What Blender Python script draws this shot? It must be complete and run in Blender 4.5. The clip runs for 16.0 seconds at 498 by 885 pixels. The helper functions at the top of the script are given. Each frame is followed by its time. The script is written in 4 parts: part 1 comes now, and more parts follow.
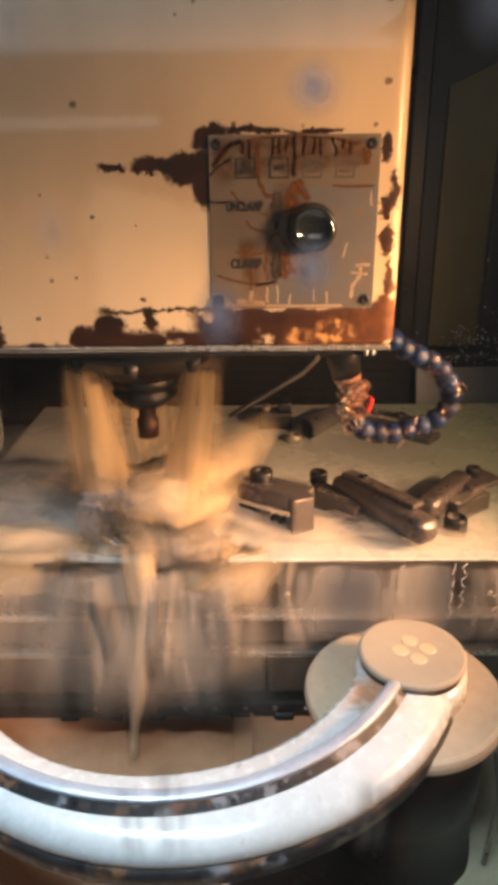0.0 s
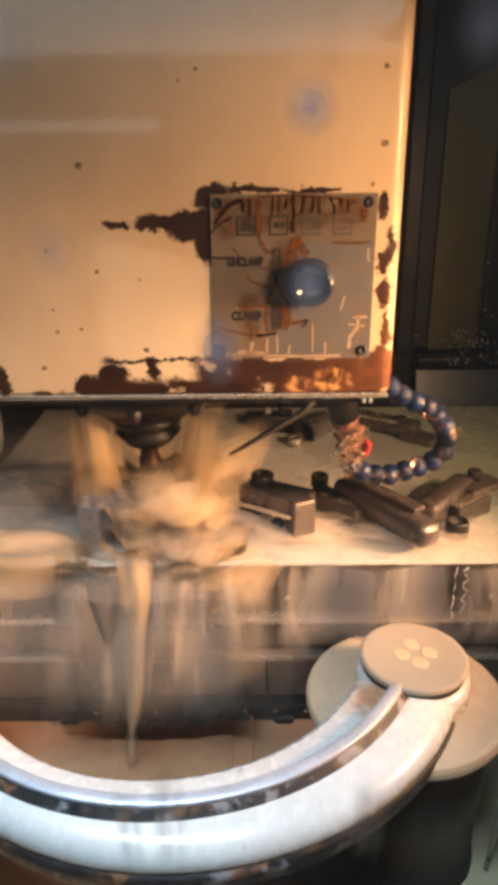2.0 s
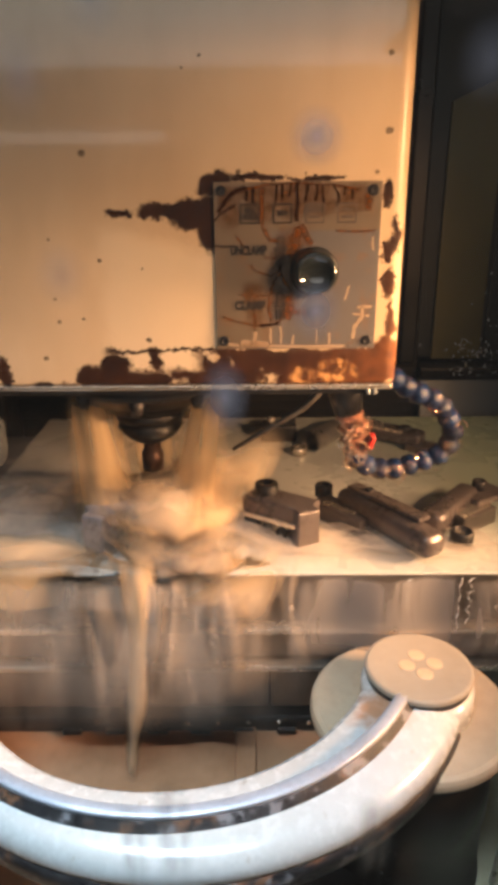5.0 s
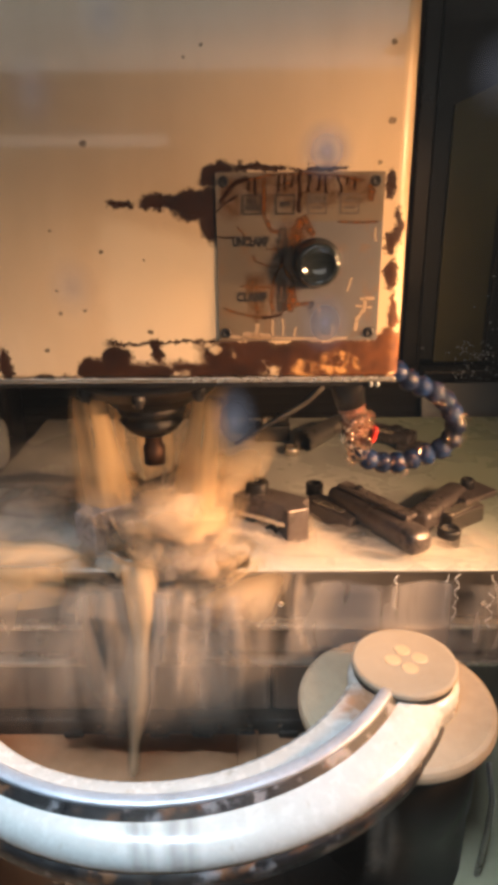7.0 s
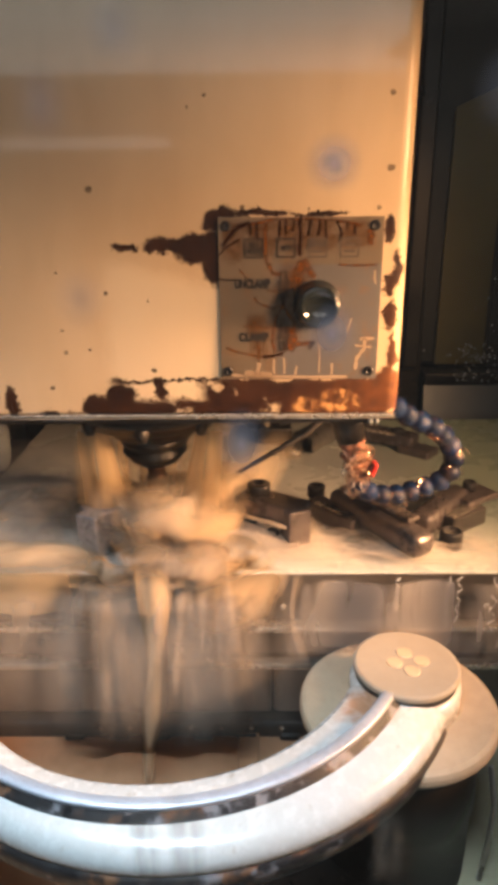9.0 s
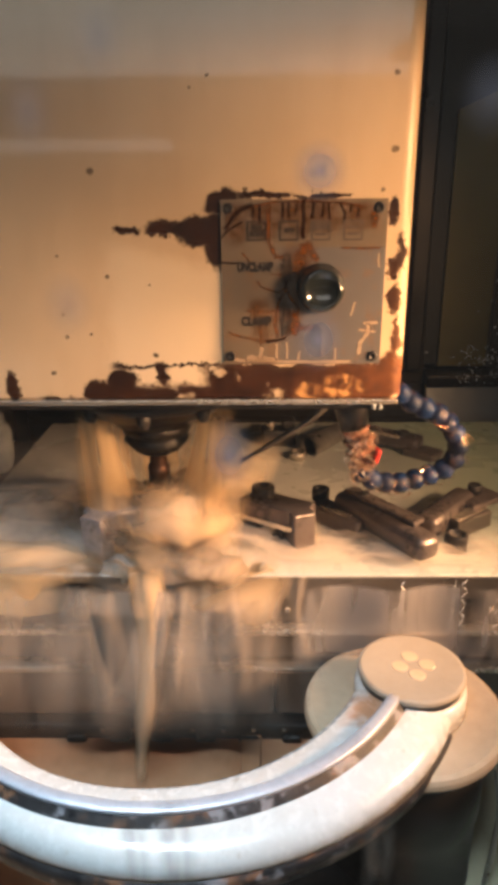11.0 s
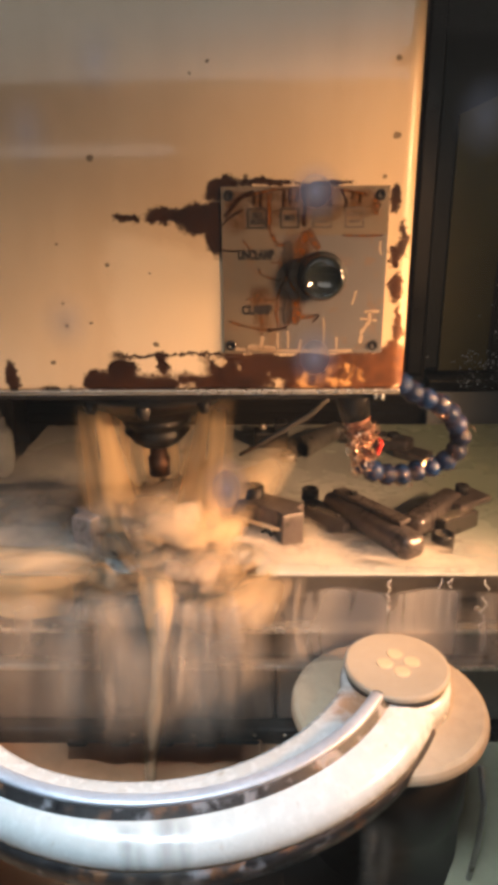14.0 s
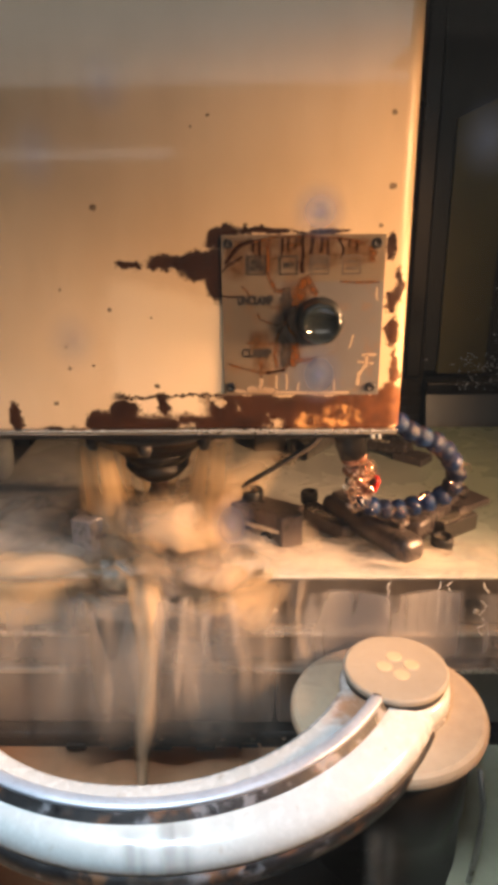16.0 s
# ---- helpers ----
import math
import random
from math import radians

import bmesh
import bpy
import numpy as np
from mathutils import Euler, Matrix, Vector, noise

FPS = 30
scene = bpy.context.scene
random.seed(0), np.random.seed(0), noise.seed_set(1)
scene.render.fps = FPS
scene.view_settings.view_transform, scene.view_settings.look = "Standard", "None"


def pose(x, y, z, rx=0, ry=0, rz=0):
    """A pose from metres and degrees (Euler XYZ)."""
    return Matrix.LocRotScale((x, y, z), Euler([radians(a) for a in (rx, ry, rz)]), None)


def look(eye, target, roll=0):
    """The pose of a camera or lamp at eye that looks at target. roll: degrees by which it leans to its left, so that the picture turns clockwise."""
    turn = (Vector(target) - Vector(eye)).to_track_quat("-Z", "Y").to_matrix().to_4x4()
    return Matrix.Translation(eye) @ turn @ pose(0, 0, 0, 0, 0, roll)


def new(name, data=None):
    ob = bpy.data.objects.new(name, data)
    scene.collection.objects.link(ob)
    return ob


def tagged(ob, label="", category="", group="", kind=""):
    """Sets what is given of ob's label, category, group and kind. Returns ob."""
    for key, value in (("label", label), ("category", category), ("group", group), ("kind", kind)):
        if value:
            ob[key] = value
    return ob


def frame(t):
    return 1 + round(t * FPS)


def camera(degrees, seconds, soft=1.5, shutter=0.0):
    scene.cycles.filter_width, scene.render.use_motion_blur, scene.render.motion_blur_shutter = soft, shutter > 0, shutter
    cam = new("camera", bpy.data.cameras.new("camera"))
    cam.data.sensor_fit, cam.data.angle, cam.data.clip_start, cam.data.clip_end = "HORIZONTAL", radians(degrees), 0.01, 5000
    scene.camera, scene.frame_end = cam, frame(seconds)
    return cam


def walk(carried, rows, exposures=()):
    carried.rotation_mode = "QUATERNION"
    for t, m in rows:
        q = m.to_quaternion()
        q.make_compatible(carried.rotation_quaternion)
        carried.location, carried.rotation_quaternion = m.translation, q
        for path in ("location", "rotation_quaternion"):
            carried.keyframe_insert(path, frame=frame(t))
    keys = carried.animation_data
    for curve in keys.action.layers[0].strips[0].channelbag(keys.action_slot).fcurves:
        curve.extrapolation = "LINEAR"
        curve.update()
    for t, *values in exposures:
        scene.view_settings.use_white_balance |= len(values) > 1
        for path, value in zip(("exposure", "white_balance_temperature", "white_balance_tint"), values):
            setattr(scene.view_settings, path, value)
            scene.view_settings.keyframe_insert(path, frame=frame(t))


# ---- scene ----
# ---------------------------------------------------------------- camera
cam = camera(39.5, 16.0, soft=5.5, shutter=0.4)
EYE_Z = 1.215
# seconds, turn to the left, tilt below the level
DRIFT = [(0, 0.00, 21.90), (0.5, 0.00, 21.85), (1, 0.00, 21.81), (1.5, 0.00, 21.76), (2, 0.00, 21.67), (2.5, 0.04, 21.53),
         (3, 0.17, 21.35), (3.5, 0.21, 21.11), (4, 0.21, 21.02), (5.2, 0.33, 20.85), (6.5, 0.47, 20.70), (7, 0.47, 20.65),
         (7.5, 0.44, 20.63), (8, 0.47, 20.61), (8.5, 0.51, 20.58), (9, 0.59, 20.47), (10.2, 0.74, 20.35), (11.5, 0.89, 20.24),
         (12, 0.98, 20.14), (12.5, 1.02, 20.10), (13, 1.02, 20.03), (13.5, 0.93, 19.96), (14, 0.89, 19.96), (14.5, 0.85, 19.91),
         (15, 0.81, 19.87), (15.5, 0.78, 19.80), (16, 0.81, 19.73)]
walk(cam, [(t, pose(0, 0, EYE_Z, 90 - tilt, 0.5, turn)) for t, turn, tilt in DRIFT], exposures=[(0, 0.0), (16, 0.0)])

# ---------------------------------------------------------------- light
world = bpy.data.worlds.new("workshop_air")
scene.world = world
world.use_nodes = True
world.node_tree.nodes["Background"].inputs[0].default_value = (0.62, 0.66, 0.72, 1)
world.node_tree.nodes["Background"].inputs[1].default_value = 0.05


def area_lamp(name, m, sx, sy, watts, colour, spread=180):
    data = bpy.data.lights.new(name, "AREA")
    data.shape, data.size, data.size_y, data.energy, data.color, data.spread = "RECTANGLE", sx, sy, watts, colour, radians(spread)
    ob = new(name, data)
    ob.matrix_world = m
    return ob


# a warm work lamp at the front behind an added light-stopping plate; an added warm fill low beside the table; a cool
# light strip above the door; the workshop's window behind
area_lamp("work_lamp_light", look((0.45, 0.16, 1.26), (0.09, 0.60, 1.095)), 0.18, 0.016, 1.60, (1.0, 0.55, 0.265), 63)
# added warm fill for splash and table, placed freely out of view
area_lamp("side_fill_light", look((0.60, 0.37, 1.13), (-0.10, 0.53, 0.93)), 0.14, 0.07, 1.75, (1.0, 0.54, 0.26), 46)
area_lamp("strip_light", look((-0.11, 0.15, 1.62), (-0.08, 0.25, 0.86)), 0.55, 0.14, 1.72, (0.64, 0.84, 1.0), 57)
area_lamp("low_window_light", look((-0.86, -2.15, 1.38), (-0.86, 0.0, 1.38)), 0.98, 0.045, 0.22, (1.0, 0.94, 0.86))
area_lamp("workshop_window_light", look((0.0, -2.15, 2.04), (0.0, 0.0, 2.04)), 2.6, 0.80, 11.5, (1.0, 0.94, 0.86))

# ---------------------------------------------------------------- materials


class Nodes:
    """A short way to write a node material."""

    def __init__(self, name):
        self.mat = bpy.data.materials.new(name)
        self.mat.use_nodes = True
        self.tree = self.mat.node_tree
        self.tree.nodes.clear()
        self.out = self.tree.nodes.new("ShaderNodeOutputMaterial")

    def add(self, kind, **props):
        n = self.tree.nodes.new("ShaderNode" + kind)
        for key, value in props.items():
            setattr(n, key, value)
        return n

    def link(self, a, b):
        self.tree.links.new(a, b)

    def put(self, socket, value):
        if isinstance(value, bpy.types.NodeSocket):
            self.link(value, socket)
        else:
            socket.default_value = value

    def coord(self, which="Object"):
        return self.add("TexCoord").outputs[which]

    def scaled(self, vec, s, loc=(0, 0, 0)):
        n = self.add("Mapping")
        self.link(vec, n.inputs[0])
        n.inputs["Scale"].default_value = s
        n.inputs["Location"].default_value = loc
        return n.outputs[0]

    def noise(self, vec, scale, detail=4, rough=0.6, out="Fac"):
        n = self.add("TexNoise")
        self.link(vec, n.inputs["Vector"])
        n.inputs["Scale"].default_value, n.inputs["Detail"].default_value, n.inputs["Roughness"].default_value = scale, detail, rough
        return n.outputs[out]

    def ramp(self, fac, stops):
        n = self.add("ValToRGB")
        self.link(fac, n.inputs[0])
        e = n.color_ramp.elements
        while len(e) < len(stops):
            e.new(0.5)
        for el, (p, c) in zip(e, stops):
            el.position = p
            el.color = (c, c, c, 1) if isinstance(c, (int, float)) else (*c, 1)
        return n.outputs[0]

    def math(self, op, a, b=0.0, clamp=False):
        n = self.add("Math", operation=op, use_clamp=clamp)
        self.put(n.inputs[0], a)
        self.put(n.inputs[1], b)
        return n.outputs[0]

    def step(self, v, lo, hi):
        n = self.add("MapRange", interpolation_type="SMOOTHSTEP")
        self.put(n.inputs[0], v)
        n.inputs[1].default_value, n.inputs[2].default_value = lo, hi
        return n.outputs[0]

    def mix(self, fac, a, b):
        n = self.add("Mix", data_type="RGBA")
        self.put(n.inputs[0], fac)
        for s, v in ((n.inputs[6], a), (n.inputs[7], b)):
            self.put(s, v if isinstance(v, bpy.types.NodeSocket) else (*v, 1))
        return n.outputs[2]

    def bump(self, height, strength=0.3, distance=0.002):
        n = self.add("Bump")
        self.link(height, n.inputs["Height"])
        n.inputs["Strength"].default_value, n.inputs["Distance"].default_value = strength, distance
        return n.outputs[0]

    def surface(self, colour, rough=0.5, metal=0.0, normal=None, **more):
        n = self.add("BsdfPrincipled")
        self.put(n.inputs["Base Color"], colour if isinstance(colour, bpy.types.NodeSocket) else (*colour, 1))
        self.put(n.inputs["Roughness"], rough)
        self.put(n.inputs["Metallic"], metal)
        if normal:
            self.link(normal, n.inputs["Normal"])
        for key, value in more.items():
            self.put(n.inputs[key.replace("_", " ")], value)
        self.link(n.outputs[0], self.out.inputs[0])
        return n


def worn(name, dark, light, rough=(0.35, 0.6), metal=0.0, scale=40, bump=0.25, stretch=(1, 1, 1), coat=0.0):
    """Paint, steel or plastic with grain and blotches at two scales."""
    k = Nodes(name)
    v = k.scaled(k.coord(), stretch)
    big, fine = k.noise(v, scale * 0.25, 3), k.noise(v, scale * 4, 5, 0.7)
    both = k.math("ADD", k.math("MULTIPLY", big, 0.65), k.math("MULTIPLY", fine, 0.35))
    col = k.ramp(both, [(0.32, dark), (0.68, light)])
    rgh = k.ramp(both, [(0.3, rough[0]), (0.7, rough[1])])
    k.surface(col, rgh, metal, k.bump(fine, bump), Coat_Weight=coat)
    return k.mat


def head_paint():
    """Cream enamel on the milling head, rusted through along the lower edge and round the panel."""
    k = Nodes("cream_enamel_rusted")
    c = k.coord()
    warp = k.noise(c, 55, 5, 0.65, "Color")
    off = k.add("VectorMath", operation="SUBTRACT")
    k.link(warp, off.inputs[0])
    off.inputs[1].default_value = (0.5, 0.5, 0.5)
    sc = k.add("VectorMath", operation="SCALE")
    k.link(off.outputs[0], sc.inputs[0])
    sc.inputs[3].default_value = 0.018
    ad = k.add("VectorMath", operation="ADD")
    k.link(c, ad.inputs[0])
    k.link(sc.outputs[0], ad.inputs[1])
    fine = k.add("VectorMath", operation="MULTIPLY_ADD")
    k.link(k.noise(c, 330, 5, 0.7, "Color"), fine.inputs[0])
    fine.inputs[1].default_value = (0.009, 0.009, 0.009)
    k.link(ad.outputs[0], fine.inputs[2])
    shift = k.add("VectorMath", operation="SUBTRACT")
    k.link(fine.outputs[0], shift.inputs[0])
    shift.inputs[1].default_value = (0.0045, 0.0045, 0.0045)
    sep = k.add("SeparateXYZ")
    k.link(shift.outputs[0], sep.inputs[0])
    x, z = sep.outputs[0], sep.outputs[2]

    def spot(cx, cz, rx, rz, soft=0.35):
        dx = k.math("DIVIDE", k.math("SUBTRACT", x, cx), rx)
        dz = k.math("DIVIDE", k.math("SUBTRACT", z, cz), rz)
        d = k.math("ADD", k.math("MULTIPLY", dx, dx), k.math("MULTIPLY", dz, dz))
        return k.math("SUBTRACT", 1.0, k.step(d, 1 - soft, 1 + soft))

    plain = k.noise(c, 26, 6, 0.7)
    def below(h, soft=0.003):
        return k.math("SUBTRACT", 1.0, k.step(z, h - soft, h + soft))

    line = k.math("MULTIPLY", k.math("SUBTRACT", 1.0, k.step(k.math("ABSOLUTE", k.math("SUBTRACT", z, 0.0292)), 0.0008, 0.0022)), k.step(x, -0.116, -0.108))
    mass = k.math("MULTIPLY", below(0.0155), k.step(x, -0.130, -0.118))
    full = k.math("MULTIPLY", below(0.030), k.step(x, -0.050, -0.036))
    holes = k.step(k.noise(c, 34, 5, 0.65), 0.57, 0.64)
    band = k.math("MULTIPLY", k.math("MAXIMUM", full, mass), k.math("SUBTRACT", 1.0, k.math("MULTIPLY", holes, 0.7)))
    band = k.math("MAXIMUM", band, line)
    lowest = k.math("MULTIPLY", k.math("SUBTRACT", 1.0, k.step(z, 0.0, 0.005)), k.step(plain, 0.50, 0.56))
    total = k.math("MAXIMUM", band, lowest)
    for args in ((-0.040, 0.127, 0.020, 0.011), (-0.062, 0.129, 0.020, 0.0055), (-0.094, 0.1275, 0.009, 0.0030), (-0.027, 0.146, 0.012, 0.009), (-0.030, 0.120, 0.010, 0.020),
                 (0.002, 0.151, 0.022, 0.003), (0.045, 0.150, 0.020, 0.0022),
                 (0.094, 0.139, 0.004, 0.010), (0.100, 0.112, 0.0035, 0.013), (0.095, 0.100, 0.004, 0.008), (0.098, 0.078, 0.005, 0.011), (0.101, 0.050, 0.004, 0.016),
                 (0.099, 0.026, 0.012, 0.012), (-0.125, 0.010, 0.010, 0.010), (-0.162, 0.003, 0.010, 0.004), (-0.190, 0.013, 0.005, 0.014),
                 (-0.105, 0.018, 0.012, 0.010), (-0.073, 0.023, 0.005, 0.009)):
        total = k.math("MAXIMUM", total, spot(*args))
    dots = 0.0
    # small round chips, hardly warped
    near = k.add("VectorMath", operation="MULTIPLY_ADD")
    k.link(k.noise(c, 420, 4, 0.7, "Color"), near.inputs[0])
    near.inputs[1].default_value = (0.003, 0.003, 0.003)
    k.link(c, near.inputs[2])
    sep2 = k.add("SeparateXYZ")
    k.link(near.outputs[0], sep2.inputs[0])
    for cx, cz, r in ((-0.1167, 0.1672, 0.0034), (0.0905, 0.2258, 0.0026), (0.0923, 0.1795, 0.0034), (0.0854, 0.1536, 0.0022), (-0.0101, 0.1545, 0.0026), (-0.1437, 0.0521, 0.0024), (-0.1256, 0.0541, 0.0018), (-0.1454, 0.0687, 0.0017), (-0.1104, 0.0958, 0.002), (-0.0802, 0.0899, 0.0013), (-0.0782, 0.0378, 0.0028), (-0.1569, 0.0245, 0.0026), (-0.0346, 0.2253, 0.0016), (-0.0465, 0.2184, 0.0015), (-0.1899, 0.0143, 0.0022), (-0.1455, 0.1105, 0.0014)):
        dx = k.math("DIVIDE", k.math("SUBTRACT", sep2.outputs[0], cx + 0.0015), r * 0.85)
        dz = k.math("DIVIDE", k.math("SUBTRACT", sep2.outputs[2], cz + 0.0015), r * 0.70)
        dots = k.math("MAXIMUM", dots, k.math("SUBTRACT", 1.0, k.step(k.math("ADD", k.math("MULTIPLY", dx, dx), k.math("MULTIPLY", dz, dz)), 0.4, 1.3)))
    total = k.math("MAXIMUM", total, k.math("MULTIPLY", dots, k.ramp(k.noise(c, 90, 3), [(0.35, 0.55), (0.65, 0.95)])))
    mottled = k.noise(c, 6, 4, 0.5)
    grime = k.noise(k.scaled(c, (1, 1, 0.25)), 34, 5, 0.65)
    paint = k.ramp(k.math("ADD", k.math("MULTIPLY", mottled, 0.6), k.math("MULTIPLY", grime, 0.4)),
                   [(0.3, (0.54, 0.39, 0.235)), (0.55, (0.65, 0.49, 0.31)), (0.75, (0.73, 0.57, 0.38))])
    # a wiped, paler patch between the rust trail and the lower edge
    clean = k.math("MULTIPLY", k.math("MULTIPLY", k.step(x, -0.122, -0.100), k.math("SUBTRACT", 1.0, k.step(x, -0.030, -0.024))),
                   k.math("SUBTRACT", 1.0, k.step(k.math("ADD", z, k.math("MULTIPLY", x, 0.25)), 0.084, 0.100)))
    paint = k.mix(k.math("MULTIPLY", clean, 0.6), paint, (0.80, 0.655, 0.455))
    rust = k.ramp(k.math("ADD", k.math("ADD", k.math("MULTIPLY", k.noise(c, 160, 6, 0.8), 0.5), k.math("MULTIPLY", k.noise(c, 38, 4, 0.6), 0.42)), k.math("MULTIPLY", k.step(k.math("ADD", x, k.math("MULTIPLY", z, -1.2)), -0.06, 0.10), 0.20)), [(0.40, (0.018, 0.007, 0.004)), (0.56, (0.046, 0.017, 0.008)), (0.70, (0.115, 0.042, 0.015)), (0.84, (0.36, 0.16, 0.055))])
    flake = k.math("MAXIMUM", spot(0.036, 0.0090, 0.009, 0.006, 0.6), spot(0.062, 0.0135, 0.014, 0.008, 0.6))
    rust = k.mix(k.math("MULTIPLY", flake, k.math("MULTIPLY", k.step(k.noise(c, 120, 4, 0.7), 0.40, 0.62), 0.75)), rust, (0.62, 0.34, 0.13))
    k.surface(k.mix(total, paint, rust), k.ramp(total, [(0, 0.34), (1, 0.55)]), 0.0, k.bump(k.math("SUBTRACT", k.noise(c, 150, 4), k.math("MULTIPLY", total, 0.8)), 0.12, 0.0010), Coat_Weight=k.math("SUBTRACT", 1.0, total), Coat_Roughness=0.05, Specular_IOR_Level=k.ramp(total, [(0, 0.5), (1, 0.15)]))
    return k.mat


def panel_metal():
    """Grey label plate: a warmer lettered strip above, duller and scratched below, mottled with dried coolant."""
    k = Nodes("stained_label_plate")
    c = k.coord()
    sep = k.add("SeparateXYZ")
    k.link(c, sep.inputs[0])
    x, z = sep.outputs[0], sep.outputs[2]
    fine = k.noise(k.scaled(c, (3, 1, 1)), 160, 5, 0.7)
    both = k.math("ADD", k.math("MULTIPLY", k.noise(c, 22, 4), 0.6), k.math("MULTIPLY", fine, 0.4))
    base = k.ramp(both, [(0.3, (0.105, 0.098, 0.094)), (0.7, (0.165, 0.154, 0.148))])
    warm = k.ramp(both, [(0.3, (0.130, 0.096, 0.060)), (0.7, (0.200, 0.150, 0.096))])
    strip = k.math("MAXIMUM", k.step(z, 0.0245, 0.0275), k.math("SUBTRACT", 1.0, k.step(k.math("ADD", x, k.math("MULTIPLY", fine, 0.006)), -0.022, -0.006)))
    col = k.mix(k.math("MULTIPLY", strip, 0.85), base, warm)
    dried = k.math("MULTIPLY", k.step(k.noise(c, 70, 5, 0.65), 0.52, 0.66), 0.45)
    col = k.mix(dried, col, (0.20, 0.105, 0.045))
    k.surface(col, k.ramp(fine, [(0.3, 0.32), (0.7, 0.5)]), 0.2, k.bump(k.noise(c, 300, 3), 0.08, 0.001))
    return k.mat


def coolant(name, colour, strength, streak=(9, 1.2), lo=0.40, hi=0.75, edge=0.8, seed=0.0, top=0.04, foot=0.25, detail=4):
    """Milky coolant, dense in streaks and thinning out towards the rim of a sheet (u across, v along the fall)."""
    k = Nodes(name)
    uv = k.coord("UV")
    sep = k.add("SeparateXYZ")
    k.link(uv, sep.inputs[0])
    u, v = sep.outputs[0], sep.outputs[1]
    side = k.math("POWER", k.math("MULTIPLY", k.math("MULTIPLY", u, k.math("SUBTRACT", 1.0, u)), 4.0, True), edge)
    ends = k.math("MULTIPLY", k.step(v, 0.0, max(top, 0.001)), k.math("SUBTRACT", 1.0, k.step(v, 1 - foot, 1.0)))
    tex = k.noise(k.scaled(uv, (streak[0], streak[1], 1), (seed, seed * 0.7, seed)), 1.0, detail, 0.55)
    thick = k.math("MULTIPLY", k.math("MULTIPLY", k.math("MULTIPLY", side, ends), k.step(tex, lo, hi)), strength, True)
    d = k.add("BsdfDiffuse")
    d.inputs[0].default_value = (*colour, 1)
    tr = k.add("BsdfTranslucent")
    tr.inputs[0].default_value = (*colour, 1)
    m1 = k.add("MixShader")
    m1.inputs[0].default_value = 0.55
    k.link(d.outputs[0], m1.inputs[1])
    k.link(tr.outputs[0], m1.inputs[2])
    clear = k.add("BsdfTransparent")
    m2 = k.add("MixShader")
    k.link(thick, m2.inputs[0])
    k.link(clear.outputs[0], m2.inputs[1])
    k.link(m1.outputs[0], m2.inputs[2])
    k.link(m2.outputs[0], k.out.inputs[0])
    return k.mat


M_HEAD = head_paint()
M_PANEL = panel_metal()
M_STEEL = worn("ground_steel", (0.30, 0.28, 0.26), (0.55, 0.52, 0.48), (0.22, 0.42), 0.9, 60, 0.15, (1, 4, 4))
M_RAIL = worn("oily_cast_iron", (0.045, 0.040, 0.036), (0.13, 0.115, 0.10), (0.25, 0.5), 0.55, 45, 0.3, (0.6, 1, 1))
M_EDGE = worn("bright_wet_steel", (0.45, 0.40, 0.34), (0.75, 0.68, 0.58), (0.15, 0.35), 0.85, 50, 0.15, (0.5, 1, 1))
M_BLACK = worn("black_oxide_steel", (0.008, 0.008, 0.009), (0.035, 0.032, 0.030), (0.22, 0.5), 0.4, 50, 0.3)
# darker copy of the black steel, keeps spindle and hose dark under the lamps
M_DEEP_BLACK = worn("deep_black_steel", (0.003, 0.003, 0.003), (0.014, 0.012, 0.011), (0.25, 0.5), 0.3, 50, 0.3)
M_WET = worn("grey_wet_block_steel", (0.10, 0.10, 0.11), (0.42, 0.40, 0.42), (0.2, 0.4), 0.3, 40, 0.3)
M_CLAMP = worn("dark_wet_clamp_steel", (0.05, 0.043, 0.042), (0.21, 0.175, 0.165), (0.20, 0.42), 0.55, 40, 0.4)


def plate_finish():
    """Wet steel fixture plate: mottled, scratched; the green wall's reflection is put into the colour at one end."""
    k = Nodes("wet_fixture_plate")
    c = k.coord()
    big, fine = k.noise(c, 7, 4, 0.6), k.noise(k.scaled(c, (1, 3, 1)), 110, 5, 0.7)
    sep = k.add("SeparateXYZ")
    k.link(c, sep.inputs[0])
    # where the painted green reflection lies, growing to one side and rearwards
    end = k.step(k.math("ADD", k.math("ADD", sep.outputs[0], k.math("MULTIPLY", sep.outputs[1], 0.35)), k.math("MULTIPLY", big, 0.16)), 0.42, 0.66)
    col = k.ramp(k.math("ADD", k.math("MULTIPLY", big, 0.65), k.math("MULTIPLY", fine, 0.35)), [(0.3, (0.36, 0.37, 0.35)), (0.7, (0.54, 0.56, 0.54))])
    col = k.mix(k.math("MULTIPLY", end, 0.8), col, (0.40, 0.53, 0.38))
    k.surface(col, k.ramp(big, [(0.35, 0.16), (0.65, 0.40)]), 0.12, k.bump(fine, 0.12, 0.001))
    return k.mat


M_TABLE = plate_finish()
# black for the shaded side below the cap disc
M_CAP_SHADE = worn("cap_shade_black", (0.010, 0.010, 0.012), (0.03, 0.03, 0.032), (0.4, 0.6), 0.0, 60, 0.3)
M_CAP = worn("dull_beige_enamel", (0.30, 0.255, 0.20), (0.39, 0.335, 0.27), (0.35, 0.5), 0.0, 30, 0.1)
M_FLANGE = worn("stained_cream_enamel", (0.42, 0.31, 0.205), (0.60, 0.465, 0.33), (0.3, 0.5), 0.0, 24, 0.2)
M_SATIN = worn("satin_steel", (0.36, 0.38, 0.44), (0.60, 0.63, 0.70), (0.28, 0.45), 0.35, 60, 0.15)


